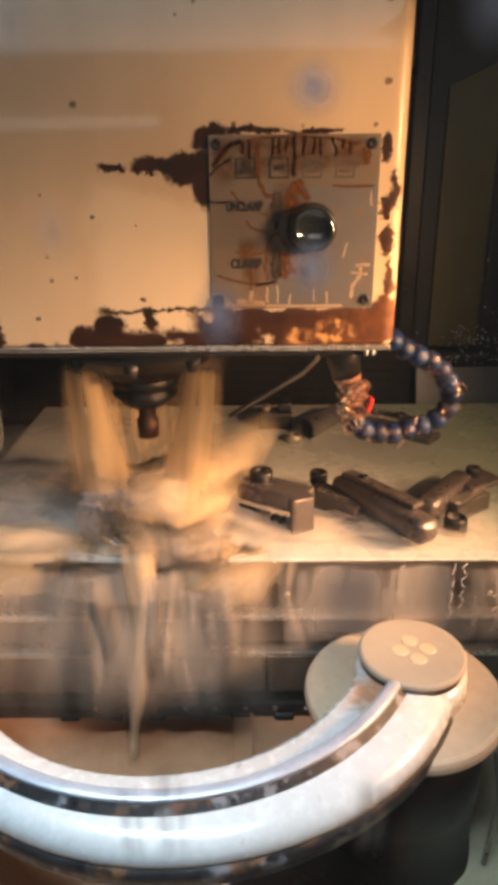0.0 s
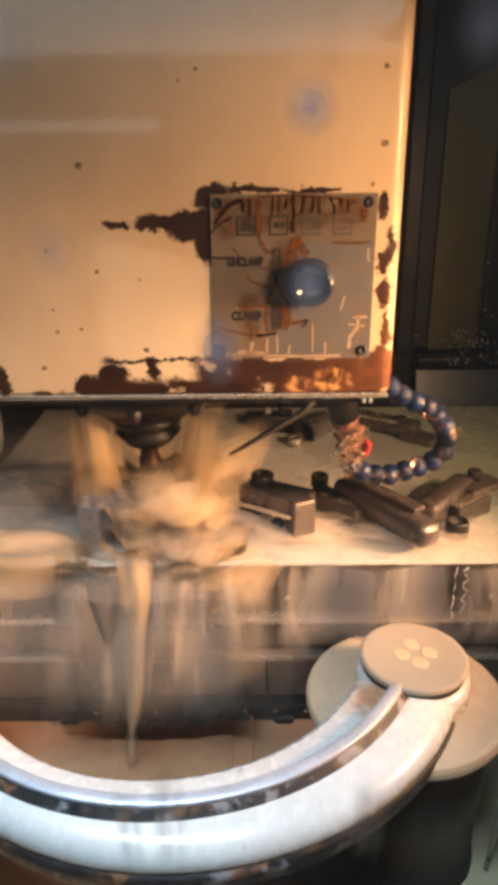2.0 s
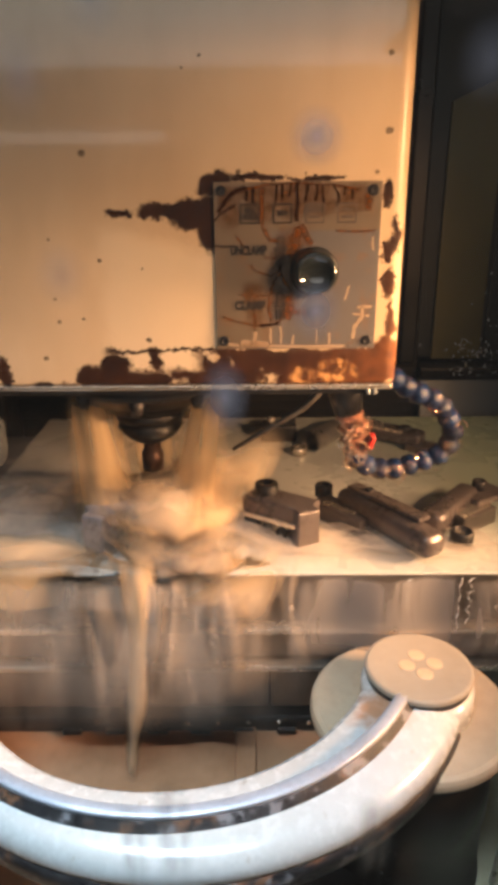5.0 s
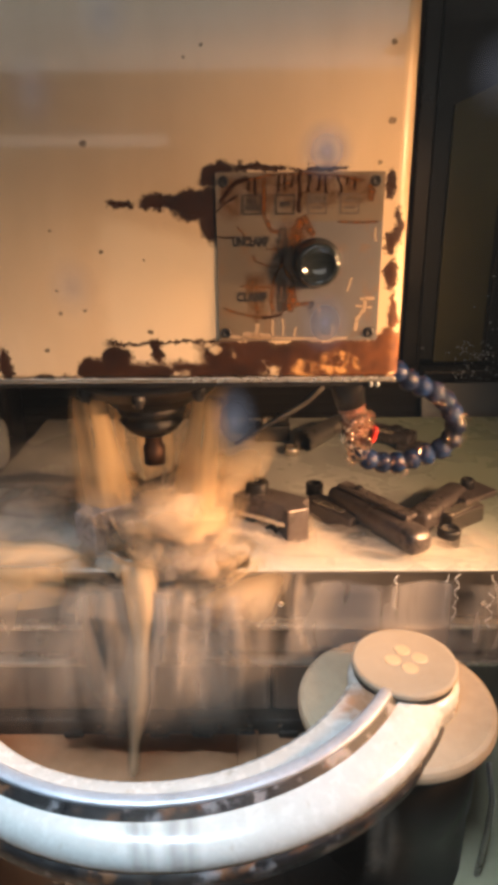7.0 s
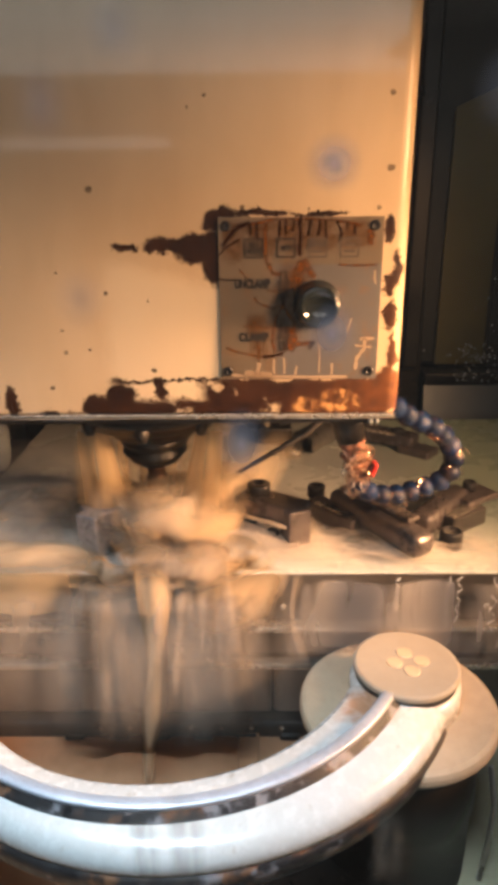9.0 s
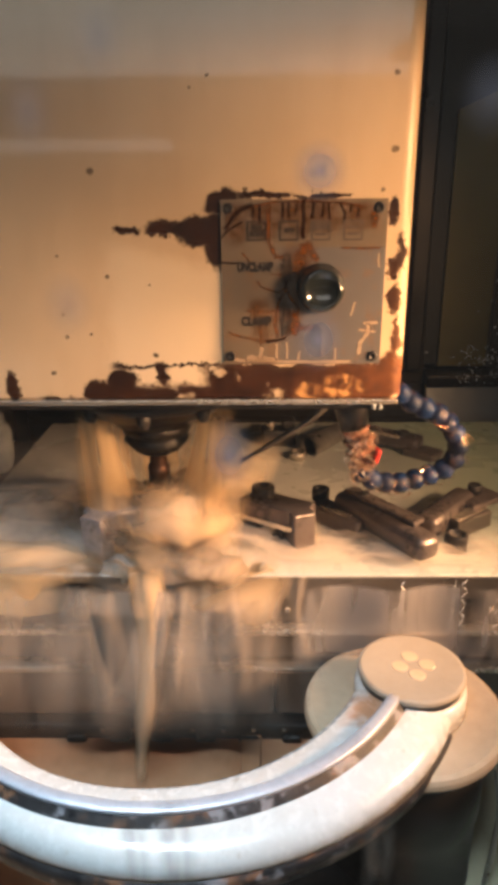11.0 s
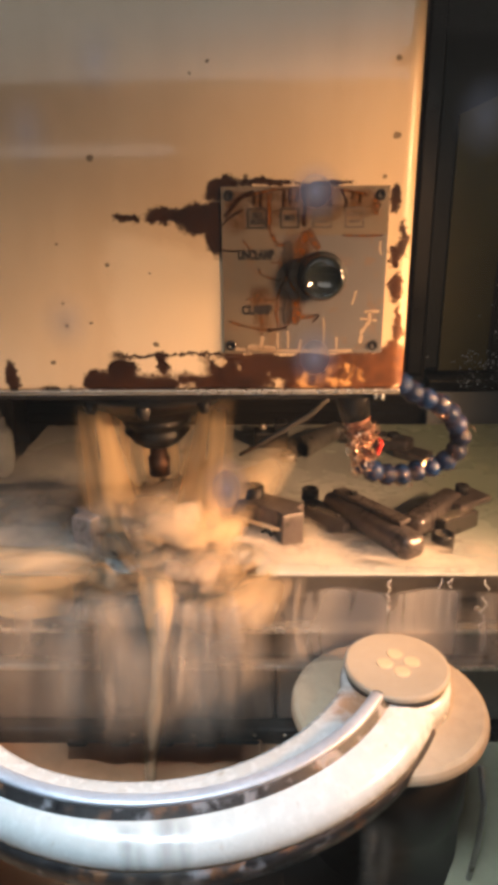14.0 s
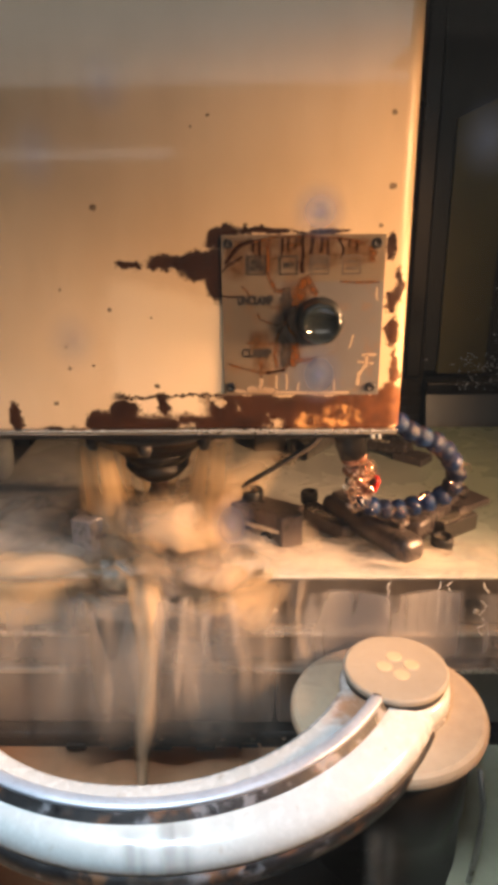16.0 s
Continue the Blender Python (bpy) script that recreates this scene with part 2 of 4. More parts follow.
def gunk():
    """Near-black, smeared with grey paste and patches of brown rust; also stands for the arm's shaded underside."""
    k = Nodes("smeared_black")
    c = k.coord()
    big, fine = k.noise(c, 26, 4, 0.6), k.noise(c, 130, 5, 0.7)
    col = k.ramp(fine, [(0.35, (0.006, 0.006, 0.008)), (0.7, (0.030, 0.026, 0.026))])
    col = k.mix(k.math("MULTIPLY", k.step(big, 0.55, 0.66), k.step(fine, 0.40, 0.58)), col, (0.19, 0.085, 0.040))
    paste = k.math("MULTIPLY", k.step(k.noise(k.scaled(c, (1, 1, 1), (0.4, 0.2, 0.7)), 44, 4, 0.6), 0.56, 0.66), 0.6)
    col = k.mix(paste, col, (0.30, 0.29, 0.31))
    k.surface(col, k.ramp(fine, [(0.3, 0.25), (0.7, 0.7)]), 0.0, k.bump(fine, 0.5, 0.002))
    return k.mat


M_GUNK = gunk()


def arm_enamel():
    """White enamel with an orange rust stain near the cap and brown grime in the angles."""
    k = Nodes("white_enamel_stained")
    c = k.coord()
    big, fine = k.noise(c, 9, 4), k.noise(c, 120, 5, 0.7)
    dist = k.add("VectorMath", operation="DISTANCE")
    k.link(c, dist.inputs[0])
    dist.inputs[1].default_value = (0.088, 0.405, 0.850)
    near = k.math("SUBTRACT", 1.0, k.step(k.math("ADD", dist.outputs["Value"], k.math("MULTIPLY", k.noise(c, 60, 4), 0.03)), 0.022, 0.044))
    grime = k.math("MULTIPLY", k.step(k.noise(c, 70, 6, 0.7), 0.60, 0.70), 0.5)
    col = k.ramp(k.math("ADD", k.math("MULTIPLY", big, 0.7), k.math("MULTIPLY", fine, 0.3)), [(0.3, (0.53, 0.52, 0.50)), (0.7, (0.66, 0.66, 0.65))])
    col = k.mix(grime, col, (0.34, 0.26, 0.19))
    col = k.mix(k.math("MULTIPLY", near, 0.85), col, (0.48, 0.20, 0.07))
    k.surface(col, k.ramp(fine, [(0.3, 0.18), (0.7, 0.34)]), 0.0, k.bump(fine, 0.06), Coat_Weight=0.5)
    return k.mat


M_ARM = arm_enamel()
M_TRAY = worn("rusty_wet_way_cover", (0.36, 0.18, 0.09), (0.62, 0.34, 0.19), (0.25, 0.5), 0.2, 18, 0.35)
M_WIPER = worn("grey_brown_wiper_steel", (0.13, 0.108, 0.092), (0.31, 0.26, 0.225), (0.25, 0.5), 0.4, 40, 0.3, (1, 1, 0.3))
M_MAT = worn("olive_brown_floor_sheet", (0.26, 0.23, 0.14), (0.43, 0.38, 0.25), (0.3, 0.55), 0.0, 20, 0.3)
M_COVER = worn("dark_telescopic_cover", (0.020, 0.018, 0.016), (0.07, 0.06, 0.05), (0.25, 0.5), 0.6, 30, 0.2, (0.5, 1, 1))
M_OLIVE = worn("olive_cabinet_paint", (0.085, 0.076, 0.028), (0.145, 0.130, 0.052), (0.35, 0.6), 0.0, 14, 0.2)
M_DARKWALL = worn("dark_cabinet_paint", (0.014, 0.016, 0.016), (0.032, 0.035, 0.035), (0.4, 0.6), 0.0, 12, 0.2)
M_GREEN = worn("pale_green_cabinet_paint", (0.30, 0.40, 0.24), (0.45, 0.54, 0.36), (0.35, 0.6), 0.0, 10, 0.15)
M_GREYPL = worn("grey_sloped_guard", (0.060, 0.066, 0.066), (0.120, 0.125, 0.122), (0.3, 0.5), 0.3, 20, 0.2)


def hose_plastic():
    """Dark blue plastic, wet; its copper glints are put into the colour as brown patches."""
    k = Nodes("glinting_blue_hose_plastic")
    c, far = k.coord(), k.add("ObjectInfo").outputs["Random"]
    big, fine = k.noise(c, 130, 4, 0.6), k.noise(c, 700, 4, 0.7)
    col = k.ramp(k.math("ADD", k.math("MULTIPLY", fine, 0.5), k.math("MULTIPLY", far, 0.5)), [(0.2, (0.003, 0.004, 0.010)), (0.5, (0.004, 0.012, 0.042)), (0.8, (0.006, 0.022, 0.080))])
    col = k.mix(k.math("MULTIPLY", k.step(big, 0.58, 0.66), k.step(fine, 0.45, 0.62)), col, (0.11, 0.055, 0.035))
    k.surface(col, k.ramp(fine, [(0.3, 0.10), (0.7, 0.30)]), 0.0, k.bump(fine, 0.6, 0.001), Specular_IOR_Level=0.22)
    return k.mat


M_BLUE = hose_plastic()
M_ORANGE = worn("orange_valve_plastic", (0.09, 0.040, 0.030), (0.46, 0.22, 0.14), (0.10, 0.28), 0.45, 160, 1.0, (1, 1, 1), 1.0)
M_SWARF = worn("bright_swarf", (0.45, 0.28, 0.18), (0.80, 0.58, 0.42), (0.12, 0.25), 0.9, 90, 0.1)
M_RED = worn("red_tap_plastic", (0.22, 0.015, 0.012), (0.36, 0.03, 0.022), (0.2, 0.3), 0.0, 60, 0.2)
M_FROST = worn("frosted_wet_plastic", (0.10, 0.115, 0.12), (0.30, 0.33, 0.34), (0.1, 0.3), 0.0, 60, 0.5, (1, 1, 1), 0.5)
M_INK = worn("black_ink", (0.005, 0.004, 0.004), (0.012, 0.010, 0.009), (0.7, 0.9), 0.0, 60, 0.0)
M_FADED = worn("faded_ink", (0.045, 0.034, 0.026), (0.085, 0.066, 0.050), (0.4, 0.6), 0.0, 60, 0.0)
M_KNOB = worn("black_glossy_knob", (0.006, 0.008, 0.008), (0.018, 0.022, 0.022), (0.05, 0.12), 0.0, 50, 0.05, (1, 1, 1), 1.0)
M_CARBIDE = worn("brown_holder_steel", (0.04, 0.020, 0.012), (0.10, 0.052, 0.032), (0.3, 0.5), 0.7, 50, 0.2)
M_ROOM = worn("workshop_plaster", (0.30, 0.31, 0.32), (0.42, 0.43, 0.44), (0.7, 0.9), 0.0, 3, 0.1)

# ---------------------------------------------------------------- mesh helpers


def thing(name, label, category, at=(0, 0, 0), group="", kind=""):
    ob = new(name)
    ob.matrix_world = pose(*at)
    ob.empty_display_size = 0.02
    return tagged(ob, label, category, group, kind)


def mesh_of(name, bm, mat, smooth=False):
    me = bpy.data.meshes.new(name)
    bmesh.ops.recalc_face_normals(bm, faces=bm.faces)
    bm.to_mesh(me)
    bm.free()
    me.materials.append(mat)
    if smooth:
        me.shade_smooth()
    return me


def part(name, bm, mat, parent, label="", smooth=False):
    """One mesh object under a thing or under a part, written in that parent's own space."""
    ob = new(name, mesh_of(name, bm, mat, smooth))
    ob.parent = parent
    return tagged(ob, label) if label else ob


def plain(name, bm, mat, label, category, kind="structure", smooth=False):
    return tagged(new(name, mesh_of(name, bm, mat, smooth)), label, category, "", kind)


def box(x0, x1, y0, y1, z0, z1, bevel=0.0, seg=2, bm=None):
    own = bmesh.new()
    bmesh.ops.create_cube(own, size=1)
    for v in own.verts:
        v.co = ((x0 + x1) / 2 + v.co.x * (x1 - x0), (y0 + y1) / 2 + v.co.y * (y1 - y0), (z0 + z1) / 2 + v.co.z * (z1 - z0))
    if bevel:
        bmesh.ops.bevel(own, geom=own.edges[:], offset=bevel, segments=seg, profile=0.5, affect="EDGES")
    return merge(bm, own)


def merge(bm, own):
    if bm is None:
        return own
    me = bpy.data.meshes.new("tmp")
    own.to_mesh(me)
    own.free()
    bm.from_mesh(me)
    bpy.data.meshes.remove(me)
    return bm


def moved(bm, m):
    bmesh.ops.transform(bm, matrix=m, verts=bm.verts)
    return bm


def lathe(profile, seg=40, m=None, bm=None):
    """Turns a profile of (radius, z) round the z axis; ends at radius 0 are closed."""
    own = bmesh.new()
    rings = []
    for r, z in profile:
        if r < 1e-6:
            rings.append([own.verts.new((0, 0, z))])
        else:
            rings.append([own.verts.new((r * math.cos(2 * math.pi * i / seg), r * math.sin(2 * math.pi * i / seg), z)) for i in range(seg)])
    for a, b in zip(rings, rings[1:]):
        for i in range(seg):
            j = (i + 1) % seg
            f = [a[i % len(a)], a[j % len(a)], b[j % len(b)], b[i % len(b)]]
            f = list(dict.fromkeys(f))
            if len(f) > 2:
                own.faces.new(f)
    if m is not None:
        moved(own, m)
    return merge(bm, own)


def tube(points, radii, seg=14, bm=None, close=True):
    """A round bar through the points."""
    own = bmesh.new()
    pts = [Vector(p) for p in points]
    if isinstance(radii, (int, float)):
        radii = [radii] * len(pts)
    rings = []
    for i, p in enumerate(pts):
        d = (pts[min(i + 1, len(pts) - 1)] - pts[max(i - 1, 0)]).normalized()
        q = d.to_track_quat("Z", "Y")
        rings.append([own.verts.new(p + q @ Vector((math.cos(2 * math.pi * k / seg) * radii[i], math.sin(2 * math.pi * k / seg) * radii[i], 0))) for k in range(seg)])
    for a, b in zip(rings, rings[1:]):
        for k in range(seg):
            own.faces.new((a[k], a[(k + 1) % seg], b[(k + 1) % seg], b[k]))
    if close:
        own.faces.new(rings[0])
        own.faces.new(rings[-1])
    return merge(bm, own)


def sweep_arc(profile, centre, radius, a0, a1, steps=72, grow=None):
    """Carries a closed profile of (out, up) along an arc about a vertical axis; grow gives its width along the way."""
    own = bmesh.new()
    rows = []
    for i in range(steps + 1):
        f = i / steps
        deg = a0 + (a1 - a0) * f
        a = radians(deg)
        g = grow(deg) if grow else 1.0
        wide = [radius + o * (g if o > 0 else 0.5 + 0.5 * g) for o, h in profile]
        rows.append([own.verts.new((centre[0] + w * math.cos(a), centre[1] + w * math.sin(a), centre[2] + h)) for w, (o, h) in zip(wide, profile)])
    n = len(profile)
    for a, b in zip(rows, rows[1:]):
        for i in range(n):
            own.faces.new((a[i], a[(i + 1) % n], b[(i + 1) % n], b[i]))
    own.faces.new(rows[0])
    own.faces.new(rows[-1])
    return own


def sheet(fn, nu=16, nv=24):
    """A curved sheet; fn(u, v) gives the place, and the same u, v go into its UV map."""
    own = bmesh.new()
    layer = own.loops.layers.uv.new("UVMap")
    grid = [[own.verts.new(fn(i / nu, j / nv)) for i in range(nu + 1)] for j in range(nv + 1)]
    for j in range(nv):
        for i in range(nu):
            f = own.faces.new((grid[j][i], grid[j][i + 1], grid[j + 1][i + 1], grid[j + 1][i]))
            for loop, (a, b) in zip(f.loops, ((i, j), (i + 1, j), (i + 1, j + 1), (i, j + 1))):
                loop[layer].uv = (a / nu, b / nv)
    return own


def words(text, size, mat, parent, x, y, z, width, name="lettering"):
    """Raised writing that faces the front (-y), centred at x, z."""
    cu = bpy.data.curves.new(name, "FONT")
    cu.body, cu.size, cu.align_x, cu.align_y, cu.extrude, cu.offset = text, size, "CENTER", "CENTER", 0.0001, size * 0.06
    tmp = new("tmp", cu)
    bpy.context.view_layer.update()
    me = bpy.data.meshes.new_from_object(tmp.evaluated_get(bpy.context.evaluated_depsgraph_get()))
    bpy.data.objects.remove(tmp)
    span = max(v.co.x for v in me.vertices) - min(v.co.x for v in me.vertices)
    me.transform(pose(x, y, z, 90, 0, 0) @ Matrix.Diagonal((width / span, 1, 1, 1)))
    me.materials.clear()
    me.materials.append(mat)
    me.name = name
    ob = new(name, me)
    ob.parent = parent
    return ob


# ---------------------------------------------------------------- the cabinet
TABLE_Z = 0.9
plain("floor", box(-1.6, 1.6, -2.2, 1.8, -0.05, 0.0), M_ROOM, "grey workshop floor under the machine", "floor")
plain("wall_north", box(-0.95, 0.95, 1.42, 1.47, 0.0, 2.1), M_DARKWALL, "dark painted rear wall of the machine cabinet", "wall")
plain("wall_west", box(-0.95, -0.90, 0.10, 1.42, 0.0, 2.1), M_DARKWALL, "dark painted side wall of the machine cabinet", "wall")
plain("wall_east", box(0.90, 0.95, 0.10, 1.42, 0.0, 2.1), M_GREEN, "pale green painted side wall of the machine cabinet", "wall")
plain("ceiling", box(-0.95, 0.95, 0.10, 1.42, 2.0, 2.05), M_DARKWALL, "dark roof sheet of the machine cabinet", "ceiling")
for i, (n, b) in enumerate((("wall_south", (-0.95, -0.42, 0.05, 0.10, 0.0, 2.1)), ("wall_south_right", (0.62, 0.95, 0.05, 0.10, 0.0, 2.1)),
                            ("wall_south_low", (-0.42, 0.62, 0.05, 0.10, 0.0, 0.98)), ("wall_south_high", (-0.42, 0.62, 0.05, 0.10, 1.62, 2.1)))):
    plain(n, box(*b), M_GREYPL, "grey sheet metal door panel round the viewing window", "wall")
for n, b in (("wall_room_south", (-1.6, 1.6, -2.25, -2.2, 0, 2.6)), ("wall_room_west", (-1.65, -1.6, -2.2, 1.8, 0, 2.6)), ("wall_room_east", (1.6, 1.65, -2.2, 1.8, 0, 2.6)),
             ("wall_room_north", (-1.6, 1.6, 1.8, 1.85, 0, 2.6))):
    plain(n, box(*b), M_ROOM, "plain grey workshop wall", "wall")
win = plain("window_2", box(-1.34, 1.34, -2.2, -2.165, 1.60, 1.635, 0.004), M_GREYPL, "grey sill of the bright workshop window", "window")
part("top_rail", box(-1.34, 1.34, -2.2, -2.165, 2.445, 2.48, 0.004), M_GREYPL, win)
low = plain("window_3", box(-1.36, -0.36, -2.2, -2.165, 1.335, 1.353, 0.004), M_GREYPL, "grey sill of a narrow low workshop window", "window")
part("top_rail", box(-1.36, -0.36, -2.2, -2.165, 1.407, 1.425, 0.004), M_GREYPL, low)
plain("ceiling_room", box(-1.65, 1.65, -2.25, 1.85, 2.6, 2.65), M_ROOM, "plain grey workshop ceiling", "ceiling")


def work_lamp():
    t = thing("work_lamp", "black metal work lamp with an added plate that stops its upper light", "lamp")
    # unseen hood and front plate, added to keep warm light off the upper head
    part("hood", box(0.15, 0.64, 0.102, 0.243, 1.350, 1.354, 0.001), M_BLACK, t)
    part("light_stop", box(0.15, 0.64, 0.240, 0.243, 1.2705, 1.3496, 0.001), M_BLACK, t)
    part("back_plate", box(0.33, 0.60, 0.140, 0.144, 1.23, 1.3496, 0.001), M_BLACK, t)
    part("arm", tube([(0.45, 0.125, 1.35), (0.46, 0.125, 1.50), (0.52, 0.125, 1.65)], 0.008, 12), M_BLACK, t, "", True)


def side_fill():
    # invented housing around the added fill light
    t = thing("side_fill", "small black housing of an added fill light, out of view", "lamp")
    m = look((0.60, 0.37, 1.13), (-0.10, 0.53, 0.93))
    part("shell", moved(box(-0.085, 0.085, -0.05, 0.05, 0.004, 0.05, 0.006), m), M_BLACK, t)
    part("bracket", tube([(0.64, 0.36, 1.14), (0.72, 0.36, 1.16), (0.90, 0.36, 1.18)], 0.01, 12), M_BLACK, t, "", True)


def strip_lamp():
    t = thing("strip_lamp", "grey metal light strip housing under the cabinet roof", "lamp")
    part("housing", box(-0.40, 0.18, 0.11, 0.24, 1.635, 1.67, 0.006), M_GREYPL, t)


work_lamp()
side_fill()
strip_lamp()


def rear_cover():
    """Telescopic way cover behind the table: overlapping horizontal slats."""
    t = thing("way_cover", "dark telescopic way cover of overlapping steel slats", "machine cover", (0, 0, 0))
    z = 0.70
    i = 0
    proto = mesh_of("slat", box(-0.62, 0.27, -0.004, 0.004, 0, 0.016, 0.0015, 1), M_COVER)
    while z < 1.12:
        ob = new("slat", proto)
        ob.parent = t
        ob.location = (0, 1.10 + 0.0016 * i, z)
        z += 0.0148
        i += 1
    part("carrier", box(-0.62, 0.27, 1.15, 1.16, 0.6, 1.13), M_BLACK, t)


rear_cover()
g = thing("column_guard", "dark olive sheet metal guard beside the column", "machine guard")
own = box(0.296, 0.377, 1.136, 1.142, 0.93, 1.33, 0.0)
for v in own.verts:
    if v.co.z > 1.2:
        v.co.z = 1.318 + (v.co.x - 0.296) * 0.45
part("olive_panel", own, M_OLIVE, g, "dull olive panel with a slanted top")
part("back_sheet", box(0.255, 0.377, 1.144, 1.16, 0.93, 1.95, 0.003), M_DARKWALL, g)
part("dark_panel", box(0.375, 0.60, 1.12, 1.16, 0.93, 1.95, 0.003), M_DARKWALL, g)
part("fold", box(0.235, 0.262, 1.10, 1.13, 0.93, 1.95, 0.004), M_BLACK, g)
part("lower_rail", box(0.27, 0.62, 1.09, 1.14, 0.905, 0.925, 0.003), M_BLACK, g)
part("sloped_plate", moved(box(0.27, 0.70, -0.004, 0.004, -0.07, 0.06, 0.002), pose(0, 1.09, 0.86, -18, 0, 0)), M_GREYPL, g, "grey sloped guard plate")
g = thing("side_post", "dark painted upright post inside the cabinet", "machine post")
part("post", box(-0.47, -0.385, 1.02, 1.09, 0.6, 1.95, 0.006), M_BLACK, g)

# front way cover below the table, and the saddle
wc = thing("front_cover", "rust-brown wet sheet metal cover in front of the saddle", "machine cover")
part("sloped_sheet", moved(box(-0.62, 0.62, -0.30, 0.24, -0.004, 0.004, 0.002), pose(0, 0.36, 0.672, 10, 0, 0)), M_TRAY, wc)
part("side_sheet", moved(box(0.13, 0.62, -0.30, 0.24, 0.0045, 0.009, 0.002), pose(0, 0.36, 0.672, 10, 0, 0)), M_MAT, wc, "olive-brown side sheet")
part("seam", moved(box(-0.02, 0.0, -0.30, 0.24, 0.004, 0.010, 0.002), pose(0, 0.36, 0.672, 10, 0, 0)), M_TRAY, wc)
sd = thing("saddle", "dark oily cast iron saddle under the table", "machine saddle")
part("casting", box(-0.42, 0.42, 0.56, 0.90, 0.60, 0.80, 0.006), M_BLACK, sd)
for a, b in ((-0.30, -0.115), (-0.112, 0.012), (0.015, 0.30)):
    part("wiper_bar", box(a, b, 0.545, 0.562, 0.728, 0.800, 0.004), M_WIPER, sd, "grey-brown wiper plate")
tick = mesh_of("pale_dot", lathe([(0, 0.0), (0.0022, 0.0), (0.0026, -0.001), (0.0026, -0.003)], 12, pose(0, 0, 0, 90, 0, 0)), M_EDGE, True)
for i in range(9):
    ob = new("pale_dot", tick)
    ob.parent = sd
    ob.location = (-0.155 + i * 0.0295, 0.5345, 0.7185)
part("foot", box(-0.28, 0.28, 0.535, 0.562, 0.7055, 0.724, 0.004), M_BLACK, sd)
cleat = mesh_of("cleat", box(-0.010, 0.010, 0.530, 0.5345, 0.7065, 0.7150, 0.002, 1), M_BLACK)
for i in range(8):
    ob = new("cleat", cleat)
    ob.parent = sd
    ob.location = (-0.18 + i * 0.042, 0, 0)

# ---------------------------------------------------------------- what rides on the table
RIDE_TABLE = []


def machine_table():
    t = thing("machine_table", "wet beige fixture plate on a dark cast iron machine table", "machine table")
    part("fixture_plate", box(-0.29, 0.62, 0.513, 0.925, TABLE_Z - 0.023, TABLE_Z, 0.0015), M_TABLE, t)
    # thin sheet, darker than the plate, over its front face
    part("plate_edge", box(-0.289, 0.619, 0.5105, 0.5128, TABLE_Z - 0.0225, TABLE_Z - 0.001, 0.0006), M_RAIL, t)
    part("upper_rail", box(-0.40, 0.62, 0.519, 0.92, 0.847, TABLE_Z - 0.0245, 0.002), M_RAIL, t)
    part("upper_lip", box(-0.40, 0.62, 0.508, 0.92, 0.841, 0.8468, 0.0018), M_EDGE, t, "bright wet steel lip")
    part("lower_rail", box(-0.40, 0.62, 0.513, 0.92, 0.815, 0.8408, 0.002), M_RAIL, t)
    part("slot", box(-0.40, 0.62, 0.522, 0.92, 0.808, 0.8148), M_BLACK, t)
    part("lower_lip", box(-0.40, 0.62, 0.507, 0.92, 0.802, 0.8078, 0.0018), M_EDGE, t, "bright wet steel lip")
    screw = mesh_of("socket_screw", lathe([(0.0, -0.002), (0.0028, -0.002), (0.0032, 0.0), (0.0032, 0.004), (0.0056, 0.004), (0.006, 0.003), (0.006, -0.004)], 16, pose(0, 0, 0, 90, 0, 0)), M_BLACK, True)
    for x, z in ((0.0955, 0.834), (-0.04, 0.834), (-0.186, 0.832), (0.23, 0.834)):
        ob = new("socket_screw", screw)
        ob.parent = t
        ob.location = (x, 0.511, z)
    small = mesh_of("grub_screw", lathe([(0, 0.0), (0.0026, 0.0), (0.003, -0.001), (0.003, -0.004)], 12, pose(0, 0, 0, 90, 0, 0)), M_EDGE, True)
    for x in (0.03, 0.13, -0.08, 0.21):
        ob = new("grub_screw", small)
        ob.parent = t
        ob.location = (x, 0.5175, 0.862)
    RIDE_TABLE.append(t)
    return t


machine_table()


def hook_clamp(x, y, label, side=1, top=None):
    """A fixture block: its jaw stands at the front, its bridge leads back to a cap screw; side -1 mirrors it."""
    top = top or M_CLAMP
    t = thing("fixture_block", label, "fixture block", (x, y, TABLE_Z), "fixture blocks on the plate")
    flip = Matrix.Diagonal((side, 1, 1, 1))
    across = flip @ pose(0.002, 0.004, 0, 0, 0, -32)
    part("jaw", moved(box(-0.011, 0.011, -0.008, 0.014, 0, 0.041, 0.0018), flip @ pose(0, 0, 0, 0, 0, 24)), M_CLAMP if side > 0 else M_WET, t)
    part("bridge", moved(box(-0.062, 0.004, -0.012, 0.018, 0.026, 0.0412, 0.0018), across), top, t)
    part("wear_strip", moved(box(-0.060, 0.002, -0.0145, -0.0125, 0.022, 0.027, 0.0006), across), M_EDGE if side > 0 else M_CLAMP, t, "steel wear strip")
    part("rear_leg", moved(box(-0.062, -0.040, -0.010, 0.016, 0, 0.0255, 0.002), across), M_BLACK, t)
    part("cap_screw", lathe([(0, 0.0), (0.005, 0.0), (0.0055, 0.004), (0.0055, 0.009), (0.010, 0.009), (0.011, 0.008), (0.011, 0)], 20, flip @ pose(-0.034, 0.036, 0.041)), M_BLACK, t, "", True)
    part("side_screw", lathe([(0, 0.0), (0.003, 0.0), (0.0035, 0.003), (0.006, 0.003), (0.006, 0)], 16, flip @ pose(-0.020, 0.006, 0.014, 90, 0, -32)), M_BLACK, t, "", True)
    RIDE_TABLE.append(t)


